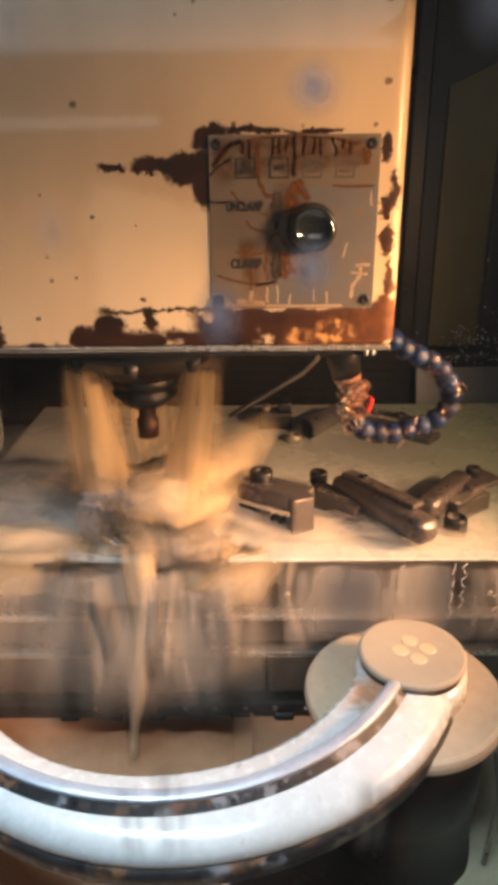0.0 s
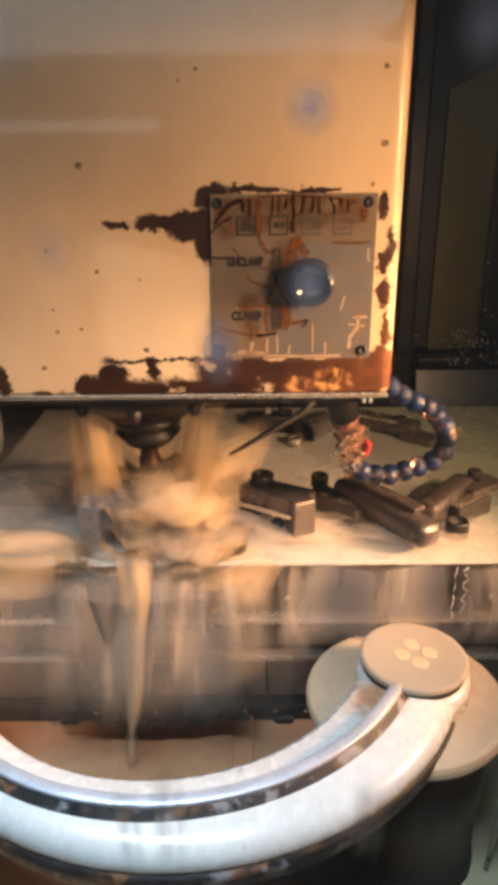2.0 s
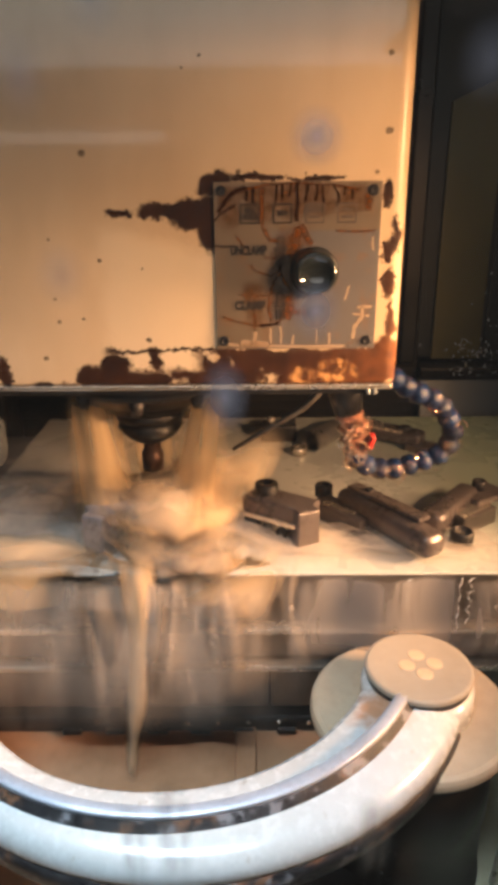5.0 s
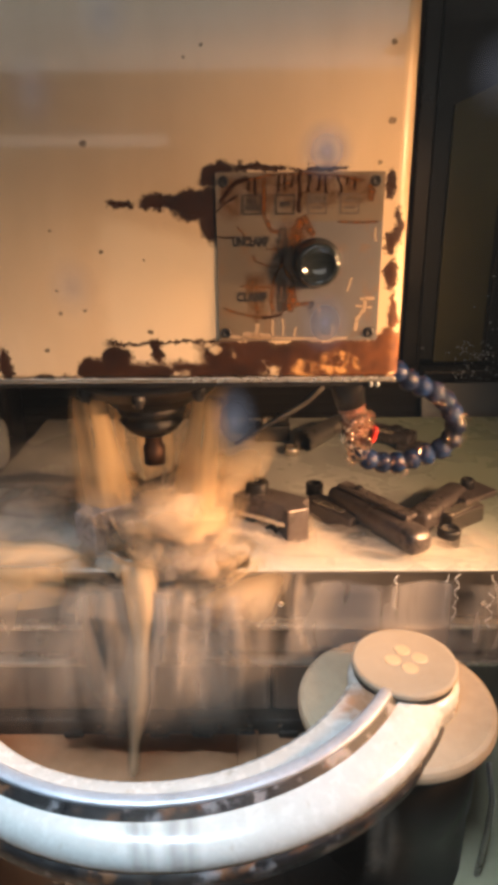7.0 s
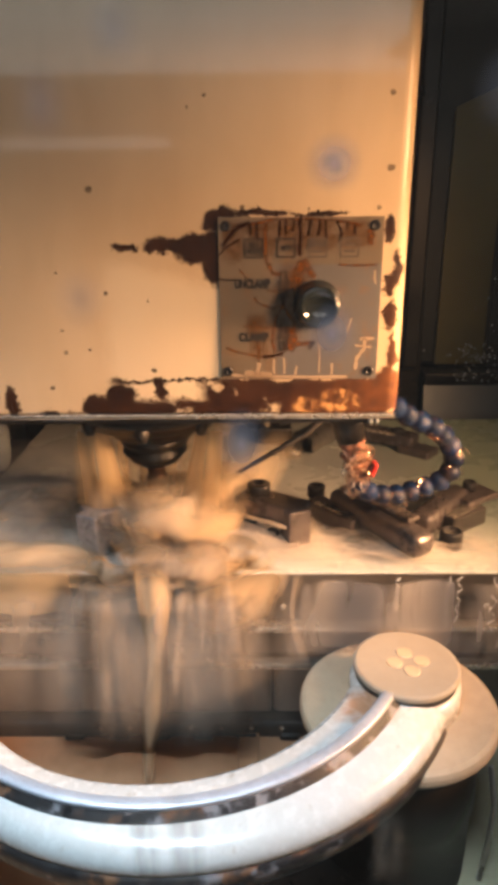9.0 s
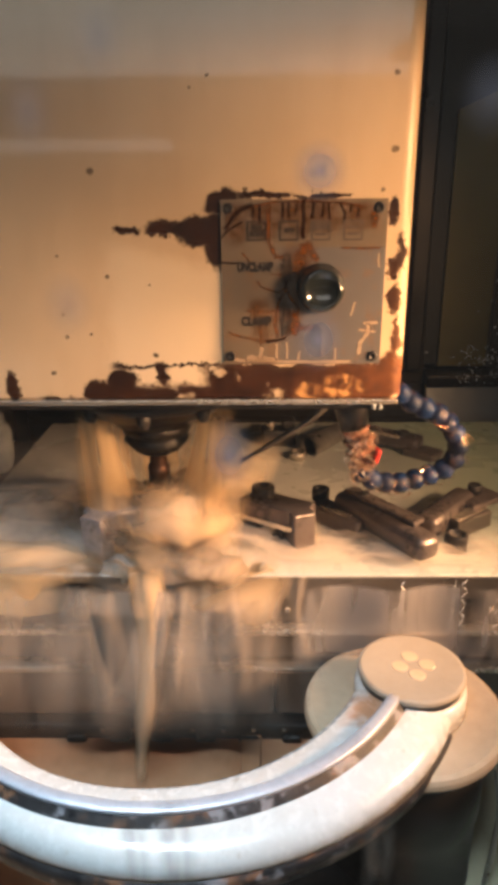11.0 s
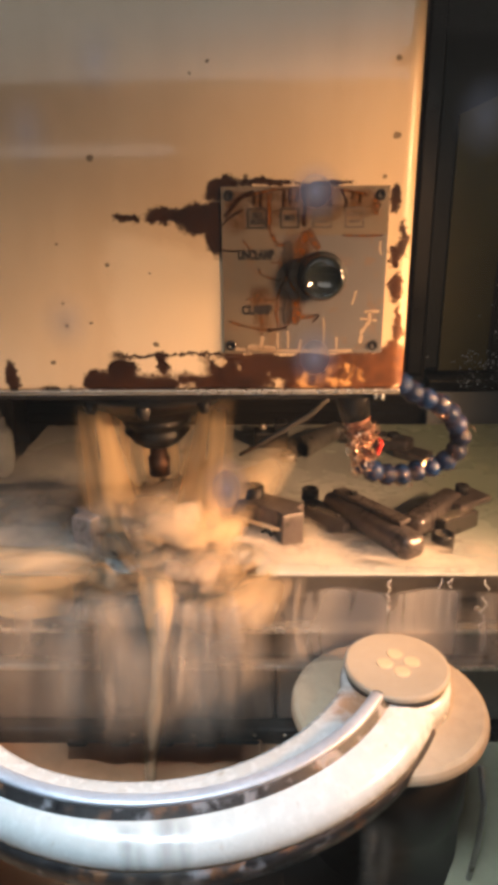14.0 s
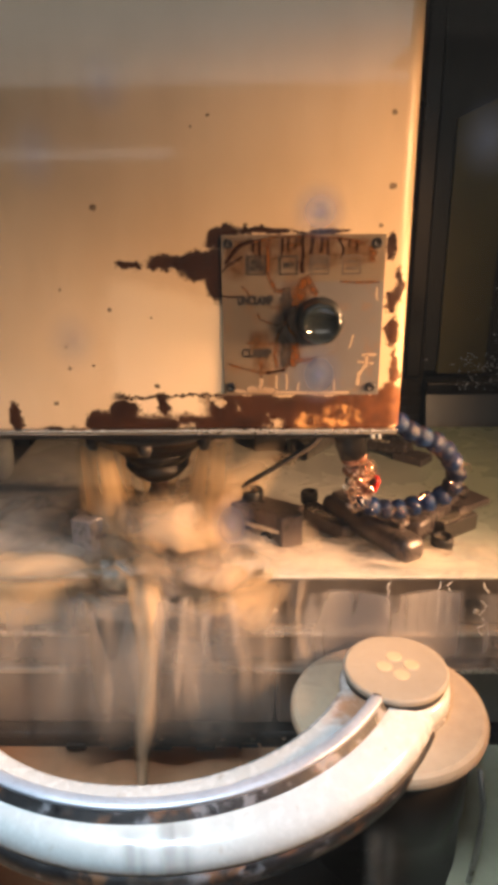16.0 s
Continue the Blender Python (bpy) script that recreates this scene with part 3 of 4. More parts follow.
hook_clamp(0.043, 0.555, "black steel fixture block with a bright worn edge")
hook_clamp(-0.141, 0.546, "wet steel fixture block standing in the coolant", -1, M_WET)


def bar(ax, ay, bx, by, width, z0, z1, bevel=0.004, seg=3):
    """A bar between two points of the plan."""
    d = math.hypot(bx - ax, by - ay)
    return moved(box(0, d, -width / 2, width / 2, z0, z1, bevel, seg), Matrix.Translation((ax, ay, 0)) @ Matrix.Rotation(math.atan2(by - ay, bx - ax), 4, "Z"))


def ring_head(r, h, x, y, z, hole=0.5):
    return lathe([(0, h - 0.004), (r * hole, h - 0.004), (r * hole, h), (r * 0.9, h), (r, h - 0.0015), (r, 0), (0, 0)], 24, pose(x, y, z))


def front_strap():
    t = thing("strap_clamp", "dark wet steel strap clamp with a rounded nose", "strap clamp", (0, 0, TABLE_Z), "strap clamps on the plate")
    part("main_bar", bar(0.088, 0.630, 0.154, 0.524, 0.027, 0.006, 0.030, 0.009, 4), M_CLAMP, t, "", True)
    part("upper_plate", bar(0.094, 0.622, 0.148, 0.548, 0.015, 0.030, 0.035, 0.002), M_CLAMP, t)
    part("cross_bar", bar(0.158, 0.572, 0.216, 0.640, 0.024, 0.004, 0.026, 0.006, 3), M_CLAMP, t, "", True)
    part("end_plate", bar(0.205, 0.615, 0.243, 0.640, 0.030, 0.016, 0.023, 0.002), M_CLAMP, t)
    part("heel_block", bar(0.186, 0.583, 0.226, 0.612, 0.020, 0.0, 0.018, 0.002), M_RAIL, t)
    # heel and nut carry pale slabs: their lit look is put into the colour
    part("heel_face", bar(0.188, 0.583, 0.224, 0.610, 0.012, 0.018, 0.0195, 0.0005), M_EDGE, t, "pale steel face")
    part("side_block", bar(0.062, 0.630, 0.106, 0.584, 0.026, 0.0, 0.017, 0.003), M_CLAMP, t)
    part("side_face", bar(0.066, 0.616, 0.092, 0.590, 0.007, 0.017, 0.0185, 0.0005), M_EDGE, t, "pale steel face")
    part("round_nut", ring_head(0.0105, 0.016, 0.1855, 0.559, 0.0, 0.72), M_BLACK, t, "", True)
    part("nut_face", lathe([(0, 0.0128), (0.0072, 0.0128), (0.0072, 0.0122), (0, 0.0122)], 20, pose(0.1855, 0.559, 0)), M_EDGE, t)
    part("eye_bolt", ring_head(0.009, 0.012, 0.068, 0.640, 0.014, 0.6), M_BLACK, t, "", True)
    part("stud", ring_head(0.007, 0.010, 0.222, 0.634, 0.022, 0.5), M_BLACK, t, "", True)
    part("dimple", ring_head(0.004, 0.003, 0.108, 0.604, 0.0345, 0.6), M_BLACK, t, "", True)
    RIDE_TABLE.append(t)


def back_strap():
    t = thing("strap_clamp", "bent steel strap clamp with an open tube end", "strap clamp", (0, 0, TABLE_Z), "strap clamps on the plate")
    own = tube([(0.066, 0.795, 0.012), (0.090, 0.822, 0.013), (0.118, 0.858, 0.014)], [0.014, 0.013, 0.012], 20, None, False)
    own = tube([(0.066, 0.795, 0.012), (0.090, 0.822, 0.013), (0.118, 0.858, 0.014)], [0.0105, 0.0105, 0.010], 20, own, False)
    part("tube_arm", own, M_STEEL, t, "worn bright tube", True)
    part("long_arm", bar(0.112, 0.862, 0.205, 0.800, 0.026, 0.004, 0.022, 0.005, 3), M_CLAMP, t, "", True)
    part("arm_edge", bar(0.118, 0.846, 0.180, 0.804, 0.004, 0.018, 0.0225, 0.001), M_EDGE, t)
    part("foot", bar(0.190, 0.806, 0.222, 0.778, 0.028, 0.0, 0.010, 0.002), M_CLAMP, t)
    part("spring_end", ring_head(0.010, 0.010, 0.052, 0.786, 0.0, 0.6), M_EDGE, t, "", True)
    part("joint_pin", ring_head(0.0075, 0.006, 0.185, 0.812, 0.020, 0.5), M_BLACK, t, "", True)
    part("rib", bar(0.148, 0.842, 0.160, 0.826, 0.004, 0.020, 0.026, 0.001), M_EDGE, t)
    RIDE_TABLE.append(t)


front_strap()
back_strap()
blk = thing("stop_block", "small black stop block beside the tool", "stop block", (0.03, 0.84, TABLE_Z))
part("body", box(-0.022, 0.022, -0.014, 0.014, 0, 0.022, 0.003), M_BLACK, blk)
part("tall_side", box(0.004, 0.021, -0.012, 0.012, 0.0225, 0.034, 0.003), M_BLACK, blk)
part("pin", lathe([(0.0, 0.030), (0.004, 0.030), (0.005, 0.028), (0.005, 0.022)], 16, pose(-0.010, 0, 0.0)), M_EDGE, blk, "", True)
RIDE_TABLE.append(blk)

# ---------------------------------------------------------------- crescent guard in front of the table
RING = (-0.065, 0.505, 0.862)


def crescent_guard():
    t = thing("crescent_guard", "white enamelled crescent arm with a chrome rib on a black post", "machine arm")
    body = [(-0.036, -0.020), (-0.0345, -0.0145), (-0.030, -0.0115), (-0.006, -0.0085), (0.006, -0.0075), (0.016, -0.0085), (0.024, -0.0108), (0.030, -0.0142),
            (0.0335, -0.0190), (0.0345, -0.024), (0.0335, -0.027), (-0.034, -0.027)]

    def taper(deg):
        return float(np.interp(deg, (-150, -115, -90, -60, -40, -22), (0.58, 0.60, 0.75, 0.92, 1.04, 1.10)))

    part("arm", sweep_arc(body, RING, 0.1985, -205, -22, 110, taper), M_ARM, t, "glossy white enamelled arm", True)
    # gunk-filled groove below the rib, made as a raised black strip
    part("groove_fill", sweep_arc([(-0.0030, -0.0112), (-0.0030, -0.002), (0.0020, -0.002), (0.0064, -0.0068), (0.0070, -0.0112)], RING, 0.1985, -205, -30, 110), M_GUNK, t, "groove under the rib filled with black gunk and grey paste")
    part("rib", sweep_arc([(-0.0092, -0.0100), (-0.0080, -0.0012), (-0.0066, 0.0), (0.0002, 0.0), (0.0022, -0.0018), (-0.0028, -0.0022)], RING, 0.1985, -205, -29.5, 110), M_SATIN, t, "pale satin rib", True)
    # underside curving away: its shade is put in as a near-black strip
    part("shaded_underside", sweep_arc([(-0.02, -0.0272), (0.0335, -0.0272), (0.0362, -0.033), (0.0345, -0.042), (-0.02, -0.040)], RING, 0.1985, -205, -26, 110, taper), M_GUNK, t, "dark shaded underside of the arm, with rust patches", True)
    cx, cy = 0.124, 0.441
    part("boss", lathe([(0, -0.011), (0.038, -0.011), (0.042, -0.013), (0.0435, -0.017), (0.0435, -0.036), (0, -0.036)], 56, pose(cx, cy, RING[2])), M_ARM, t, "", True)
    # dark side and shade under the cap, put in as a black ring
    part("cap_shade", lathe([(0, -0.0105), (0.0395, -0.0105), (0.0395, -0.0022), (0, -0.0022)], 56, pose(cx, cy, RING[2])), M_CAP_SHADE, t)
    part("cap", lathe([(0, 0.0), (0.039, 0.0), (0.041, -0.0008), (0.0415, -0.002), (0.0415, -0.004), (0, -0.004)], 64, pose(cx, cy, RING[2])), M_CAP, t, "dull beige cap disc")
    # four pale flat dots on the cap, made as thin discs
    dot = mesh_of("pale_dot", lathe([(0, 0.0), (0.006, 0.0), (0.0064, -0.0003), (0.0064, -0.0006), (0, -0.0006)], 20), M_FLANGE, False)
    for a in range(4):
        ob = new("pale_dot", dot)
        ob.parent = t
        ob.location = (cx + 0.0015 + 0.0108 * math.cos(radians(a * 90 + 5)), cy + 0.001 + 0.0112 * math.sin(radians(a * 90 + 5)), RING[2] + 0.0004)
    fx, fy, fz = 0.119, 0.437, 0.826
    part("flange", lathe([(0, 0.004), (0.073, 0.004), (0.0765, 0.0025), (0.078, -0.001), (0.078, -0.005), (0, -0.005)], 72, pose(fx, fy, fz)), M_FLANGE, t, "stained cream flange disc")
    part("flange_rim", lathe([(0, -0.0053), (0.0742, -0.0053), (0.0742, -0.011), (0.066, -0.014), (0, -0.014)], 72, pose(fx, fy, fz)), M_BLACK, t, "", True)
    part("post", lathe([(0, -0.0145), (0.066, -0.0145), (0.066, -0.08), (0.064, -0.085), (0.064, -0.135), (0.070, -0.14), (0.070, -0.21), (0, -0.21)], 48, pose(fx, fy, fz)), M_BLACK, t, "", True)
    # thin highlight on the post's edge, put in as a steel pipe
    part("post_highlight_pipe", tube([(0.188, 0.408, 0.79), (0.193, 0.403, 0.755), (0.190, 0.398, 0.72), (0.184, 0.392, 0.69)], 0.0022, 10), M_STEEL, t, "thin pale pipe along the post edge, for its highlight", True)
    # added black block, keeps the space below the arm dark
    part("dark_block", box(-0.02, 0.10, 0.235, 0.42, 0.655, 0.700, 0.006), M_BLACK, t, "black block added to darken the space below the arm")
    part("bracket", box(fx - 0.03, fx + 0.03, fy, 0.57, fz - 0.19, fz - 0.12, 0.004), M_BLACK, t)
    RIDE_TABLE.append(t)


crescent_guard()

# ---------------------------------------------------------------- the milling head
HEAD_Z = 1.0852
RIDE_HEAD = []
FACE = 0.511


M_RUN_DARK = coolant("dark_rust_run", (0.050, 0.018, 0.008), 0.95, (1.2, 6), 0.05, 0.55, 0.6, 2.0, 0.02, 0.12, 3)
M_RUN_RUST = coolant("orange_rust_run", (0.27, 0.105, 0.026), 0.80, (1.2, 6), 0.05, 0.60, 0.6, 5.0, 0.05, 0.10, 3)
M_RUN_AMBER = coolant("amber_smear", (0.24, 0.115, 0.040), 0.9, (1.5, 3), 0.15, 0.75, 0.8, 9.0, 0.25, 0.35, 4)
M_RUN_LIME = coolant("pale_lime_run", (0.80, 0.62, 0.45), 0.62, (1.2, 5), 0.05, 0.55, 0.6, 8.0, 0.10, 0.06, 3)


def stain_runs(plate):
    """Dried runs on the label plate, as thin films: rust from the top edge, veins round the pictograms, lime along the foot.
    Their ways are given in parts of the plate: across from its left edge, down from its top."""
    def film(ways, mat, name, label, depth):
        for width, *way in ways:
            own = bmesh.new()
            layer = own.loops.layers.uv.new("UVMap")
            pts = []
            for (a, b), (c, d) in zip(way, way[1:]):
                pts += [(a + (c - a) * i / 4, b + (d - b) * i / 4) for i in range(4)]
            pts.append(way[-1])
            left, right = [], []
            for i, (a, b) in enumerate(pts):
                (e, f), (g_, h) = pts[max(i - 1, 0)], pts[min(i + 1, len(pts) - 1)]
                n = Vector((-(h - f), g_ - e)).normalized() * width / 2 * (1 + 0.45 * noise.noise(Vector((a * 40, b * 40, width * 90))))
                wob = 0.012 * noise.noise(Vector((b * 18, a * 18, 3.3)))
                for row, sgn in ((left, 1), (right, -1)):
                    row.append(own.verts.new(((a + wob + sgn * n.x - 0.5) * 0.117, depth, (0.5 - b - sgn * n.y) * 0.117)))
            for i in range(len(pts) - 1):
                f = own.faces.new((left[i], right[i], right[i + 1], left[i + 1]))
                for loop, (u, v) in zip(f.loops, ((0, i), (1, i), (1, i + 1), (0, i + 1))):
                    loop[layer].uv = (u, v / (len(pts) - 1))
            part(name, own, mat, plate, label)

    film(((0.030, (0.20, 0.03), (0.13, 0.05), (0.07, 0.11), (0.02, 0.18)), (0.022, (0.20, 0.03), (0.20, 0.11)), (0.020, (0.235, 0.03), (0.235, 0.14)),
          (0.020, (0.37, 0.02), (0.366, 0.12)), (0.020, (0.405, 0.02), (0.405, 0.11)), (0.018, (0.455, 0.02), (0.448, 0.09)), (0.030, (0.497, 0.0), (0.495, 0.13), (0.497, 0.24)),
          (0.024, (0.55, 0.01), (0.548, 0.12)), (0.022, (0.61, 0.02), (0.61, 0.08), (0.592, 0.11)), (0.020, (0.648, 0.02), (0.652, 0.20)),
          (0.018, (0.72, 0.02), (0.735, 0.09), (0.735, 0.15)), (0.016, (0.82, 0.04), (0.82, 0.11)), (0.016, (0.78, 0.03), (0.77, 0.08)),
          (0.016, (0.0, 0.22), (0.06, 0.17), (0.14, 0.12)), (0.014, (0.0, 0.36), (0.05, 0.37), (0.12, 0.365)),
          (0.020, (0.395, 0.47), (0.398, 0.53)), (0.022, (0.27, 0.855), (0.34, 0.845), (0.40, 0.83)), (0.014, (0.56, 0.76), (0.60, 0.755), (0.555, 0.81))),
         M_RUN_DARK, "rust_run", "dark brown dried rust runs", -0.00026)
    film(((0.030, (0.29, 0.02), (0.288, 0.26), (0.335, 0.33), (0.39, 0.34)), (0.020, (0.12, 0.06), (0.31, 0.018), (0.50, 0.012), (0.72, 0.022), (0.90, 0.06)),
          (0.045, (0.91, 0.07), (0.925, 0.11), (0.92, 0.17)), (0.075, (0.51, 0.25), (0.49, 0.33), (0.475, 0.41), (0.48, 0.47)), (0.045, (0.51, 0.24), (0.57, 0.33), (0.60, 0.36)),
          (0.014, (0.12, 0.30), (0.18, 0.37), (0.25, 0.40)), (0.014, (0.21, 0.47), (0.245, 0.51), (0.34, 0.545), (0.40, 0.515)), (0.012, (0.30, 0.435), (0.385, 0.44)),
          (0.024, (0.395, 0.48), (0.40, 0.53), (0.355, 0.58), (0.34, 0.65), (0.33, 0.74), (0.34, 0.85)), (0.022, (0.40, 0.53), (0.435, 0.59), (0.475, 0.64), (0.465, 0.71), (0.41, 0.78), (0.39, 0.84)),
          (0.013, (0.13, 0.655), (0.24, 0.665), (0.34, 0.66)), (0.018, (0.24, 0.69), (0.243, 0.79), (0.24, 0.89)), (0.020, (0.03, 0.79), (0.13, 0.825), (0.24, 0.85), (0.34, 0.845)),
          (0.030, (0.41, 0.785), (0.50, 0.77), (0.57, 0.765)), (0.060, (0.45, 0.66), (0.47, 0.74), (0.44, 0.82)), (0.016, (0.72, 0.28), (0.84, 0.285), (0.98, 0.282))),
         M_RUN_RUST, "rust_vein", "orange rust veins", -0.00018)
    film(((0.16, (0.10, 0.0), (0.09, 0.14), (0.10, 0.30)), (0.22, (0.26, 0.0), (0.27, 0.14), (0.27, 0.26)), (0.24, (0.46, 0.0), (0.47, 0.12), (0.48, 0.24)), (0.22, (0.64, 0.0), (0.64, 0.12), (0.64, 0.22)),
          (0.20, (0.82, 0.0), (0.84, 0.12), (0.86, 0.20)), (0.22, (0.50, 0.22), (0.47, 0.38), (0.42, 0.52), (0.40, 0.70), (0.40, 0.88)), (0.14, (0.24, 0.55), (0.24, 0.72), (0.25, 0.90))),
         M_RUN_AMBER, "amber_smear", "amber smears of dried coolant", -0.00010)
    film(((0.022, (0.335, 0.86), (0.345, 0.97)), (0.020, (0.405, 0.85), (0.41, 0.97)), (0.040, (0.245, 0.885), (0.235, 0.97)), (0.020, (0.485, 0.91), (0.485, 0.975)),
          (0.013, (0.625, 0.76), (0.635, 0.965)), (0.022, (0.71, 0.89), (0.71, 0.975)), (0.030, (0.02, 0.965), (0.17, 0.978), (0.50, 0.985), (0.85, 0.985)), (0.050, (0.14, 0.955), (0.24, 0.965), (0.33, 0.972)),
          (0.030, (0.88, 0.74), (0.98, 0.735)), (0.022, (0.85, 0.78), (0.96, 0.795)), (0.034, (0.92, 0.735), (0.91, 0.80), (0.87, 0.86), (0.855, 0.95)), (0.016, (0.83, 0.60), (0.80, 0.70)),
          (0.018, (0.955, 0.31), (0.965, 0.40))), M_RUN_LIME, "lime_run", "pale crusts of lime", -0.00034)


def milling_head():
    t = thing("milling_head", "cream enamelled milling head, rusted along its lower edge", "milling head", (0, 0, HEAD_Z))
    own = bmesh.new()
    bmesh.ops.create_cube(own, size=1)
    for v in own.verts:
        v.co = (-0.0605 + v.co.x * 0.338, FACE + 0.19 + v.co.y * 0.38, 0.3515 + v.co.z * 0.697)
    upright = [e for e in own.edges if abs(e.verts[0].co.z - e.verts[1].co.z) > 0.1]
    bmesh.ops.bevel(own, geom=upright, offset=0.010, segments=6, profile=0.5, affect="EDGES")
    low = [e for e in own.edges if max(v.co.z for v in e.verts) < 0.01]
    bmesh.ops.bevel(own, geom=low, offset=0.0025, segments=2, profile=0.5, affect="EDGES")
    part("housing", own, M_HEAD, t, "cream enamelled housing")
    hang = mesh_of("hanging_drop", lathe([(0, 0.002), (0.0012, 0.001), (0.0019, -0.0015), (0.0014, -0.0035), (0, -0.0042)], 14), M_FROST, True)
    for hx in (0.0925, 0.0875):
        ob = new("hanging_drop", hang)
        ob.parent = t
        ob.location = (hx, FACE + 0.001, -0.002)
    part("lower_lip", box(-0.228, 0.1055, FACE - 0.0012, FACE + 0.35, -0.0012, 0.0028, 0.001), M_EDGE, t, "worn bright lower lip")
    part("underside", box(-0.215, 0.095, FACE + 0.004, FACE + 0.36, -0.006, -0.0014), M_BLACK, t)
    # spindle
    sx, sy = -0.095, 0.60
    sp = part("spindle", lathe([(0, 0.0), (0.074, 0.0), (0.074, -0.010), (0.066, -0.014), (0.060, -0.022), (0.040, -0.024), (0.038, -0.036), (0, -0.036)], 56, pose(sx, sy, -0.006)), M_DEEP_BLACK, t, "black spindle nose", True)
    part("tool_holder", lathe([(0, 0.0), (0.031, 0.0), (0.031, -0.008), (0.026, -0.010), (0.026, -0.014), (0.030, -0.016), (0.022, -0.026), (0.016, -0.030), (0, -0.030)], 40, pose(sx, sy, -0.043)), M_DEEP_BLACK, t, "", True)
    part("cutter", lathe([(0, 0.0), (0.008, 0.0), (0.008, -0.012), (0.010, -0.013), (0.010, -0.030), (0, -0.030)], 24, pose(sx, sy, -0.0732)), M_CARBIDE, t, "brown steel cutter", True)
    nozzle = mesh_of("spray_nozzle", lathe([(0, 0.0), (0.006, 0.0), (0.006, -0.006), (0.004, -0.012), (0.0, -0.012)], 14), M_BLACK, True)
    for a in range(0, 360, 45):
        ob = new("spray_nozzle", nozzle)
        ob.parent = t
        ob.location = (sx + 0.067 * math.cos(radians(a)), sy + 0.067 * math.sin(radians(a)), -0.0165)
    part("coolant_tube", tube([(0.062, 0.60, -0.004), (0.058, 0.60, -0.032), (0.045, 0.60, -0.045), (0.0, 0.60, -0.073), (-0.020, 0.60, -0.085)], [0.003, 0.003, 0.003, 0.0024, 0.0018], 12), M_RAIL, t, "thin steel coolant tube", True)
    RIDE_HEAD.append(t)
    # label plate
    p = thing("switch_panel", "stained grey label plate with a black push button", "control panel", (0.031, FACE - 0.0016, HEAD_Z + 0.0895))
    half = 0.0585
    part("plate", box(-half, half, 0.0, 0.0014, -half, half, 0.0003), M_PANEL, p)
    screw = mesh_of("corner_screw", lathe([(0, 0.0008), (0.0016, 0.0008), (0.0018, 0.0016), (0.0032, 0.0014), (0.0038, 0.0)], 18, pose(0, 0, 0, 90, 0, 0)), M_BLACK, True)
    for x in (-0.0528, 0.0524):
        for z in (0.0525, -0.0525):
            ob = new("corner_screw", screw)
            ob.parent = p
            ob.location = (x, 0, z)
    words("UNCLAMP", 0.0088, M_INK, p, -0.0345, -0.0003, 0.0125, 0.0258)
    words("CLAMP", 0.0088, M_INK, p, -0.0338, -0.0003, -0.0265, 0.0222)
    for i, (cx, text) in enumerate(((-0.0335, ("MDI", "MODE")), (-0.0105, ("M19",)), (0.012, ("MANUAL", "")), (0.0345, ("", "")))):
        ink = M_INK if i < 2 else M_FADED
        own, s, w, cz = None, 0.0068, 0.0012, 0.0375
        for b in ((cx - s, cx + s, cz + s - w, cz + s), (cx - s, cx + s, cz - s, cz - s + w), (cx - s, cx - s + w, cz - s, cz + s), (cx + s - w, cx + s, cz - s, cz + s)):
            own = box(b[0], b[1], -0.0004, -0.0001, b[2], b[3], 0, 2, own)
        part("legend_frame", own, ink, p)
        for j, line in enumerate(text):
            z = cz + (0.0 if len(text) == 1 else (0.0022 - 0.0046 * j))
            if line:
                words(line, 0.0050, ink, p, cx, -0.0003, z, {3: 0.0072, 4: 0.0098}.get(len(line), 0.0112))
            else:
                part("legend_bar", box(cx - 0.004, cx + 0.004, -0.0004, -0.0001, z - 0.0009, z + 0.0009), ink, p)
    for cz in (0.0125, -0.0265):
        own = None
        for b in ((-0.0032, 0.0032, 0.0040, 0.0046), (-0.0052, 0.0052, 0.0015, 0.0021), (-0.0032, 0.0032, -0.0095, -0.0089), (-0.0032, -0.0026, -0.0095, 0.0018), (0.0026, 0.0032, -0.0095, 0.0018),
                  (-0.0024, -0.0018, 0.0018, 0.0090), (0.0018, 0.0024, 0.0018, 0.0090), (-0.0024, 0.0024, 0.0084, 0.0090), (-0.0045, 0.0045, -0.0005, 0.0001)):
            own = box(-0.0120 + b[0], -0.0116 + b[1], -0.0004, -0.0001, cz + b[2] - 0.0002, cz + b[3] + 0.0002, 0, 2, own)
        for k in range(3):
            own = merge(own, moved(box(-0.0036, 0.0036, -0.0004, -0.0001, -0.0005, 0.0005), pose(-0.0118, 0, cz - 0.0025 - k * 0.0026, 0, -48, 0)))
        part("tool_pictogram", own, M_INK, p)
    stain_runs(p)
    part("button", lathe([(0, 0.0150), (0.0108, 0.0150), (0.0114, 0.0160), (0.0128, 0.0162), (0.0146, 0.0150), (0.0158, 0.0120), (0.0158, 0.004), (0.0175, 0.003), (0.0175, 0.0)], 48, pose(0.0125, -0.0002, -0.0022, 90, 0, 0)), M_KNOB, p, "glossy black push button", True)
    RIDE_HEAD.append(p)


milling_head()


def coolant_hose():
    t = thing("coolant_hose", "blue segmented coolant hose with an orange valve", "coolant hose", (0, 0, HEAD_Z))
    line = [(0.081, -0.064), (0.088, -0.0726), (0.1022, -0.0788), (0.1181, -0.0799), (0.1328, -0.0769), (0.1481, -0.0718), (0.1590, -0.0660), (0.1640, -0.0549),
            (0.1638, -0.0430), (0.1570, -0.0313), (0.1482, -0.0198), (0.1370, -0.0135), (0.1241, -0.0080), (0.1140, -0.0010), (0.1060, 0.0060)]
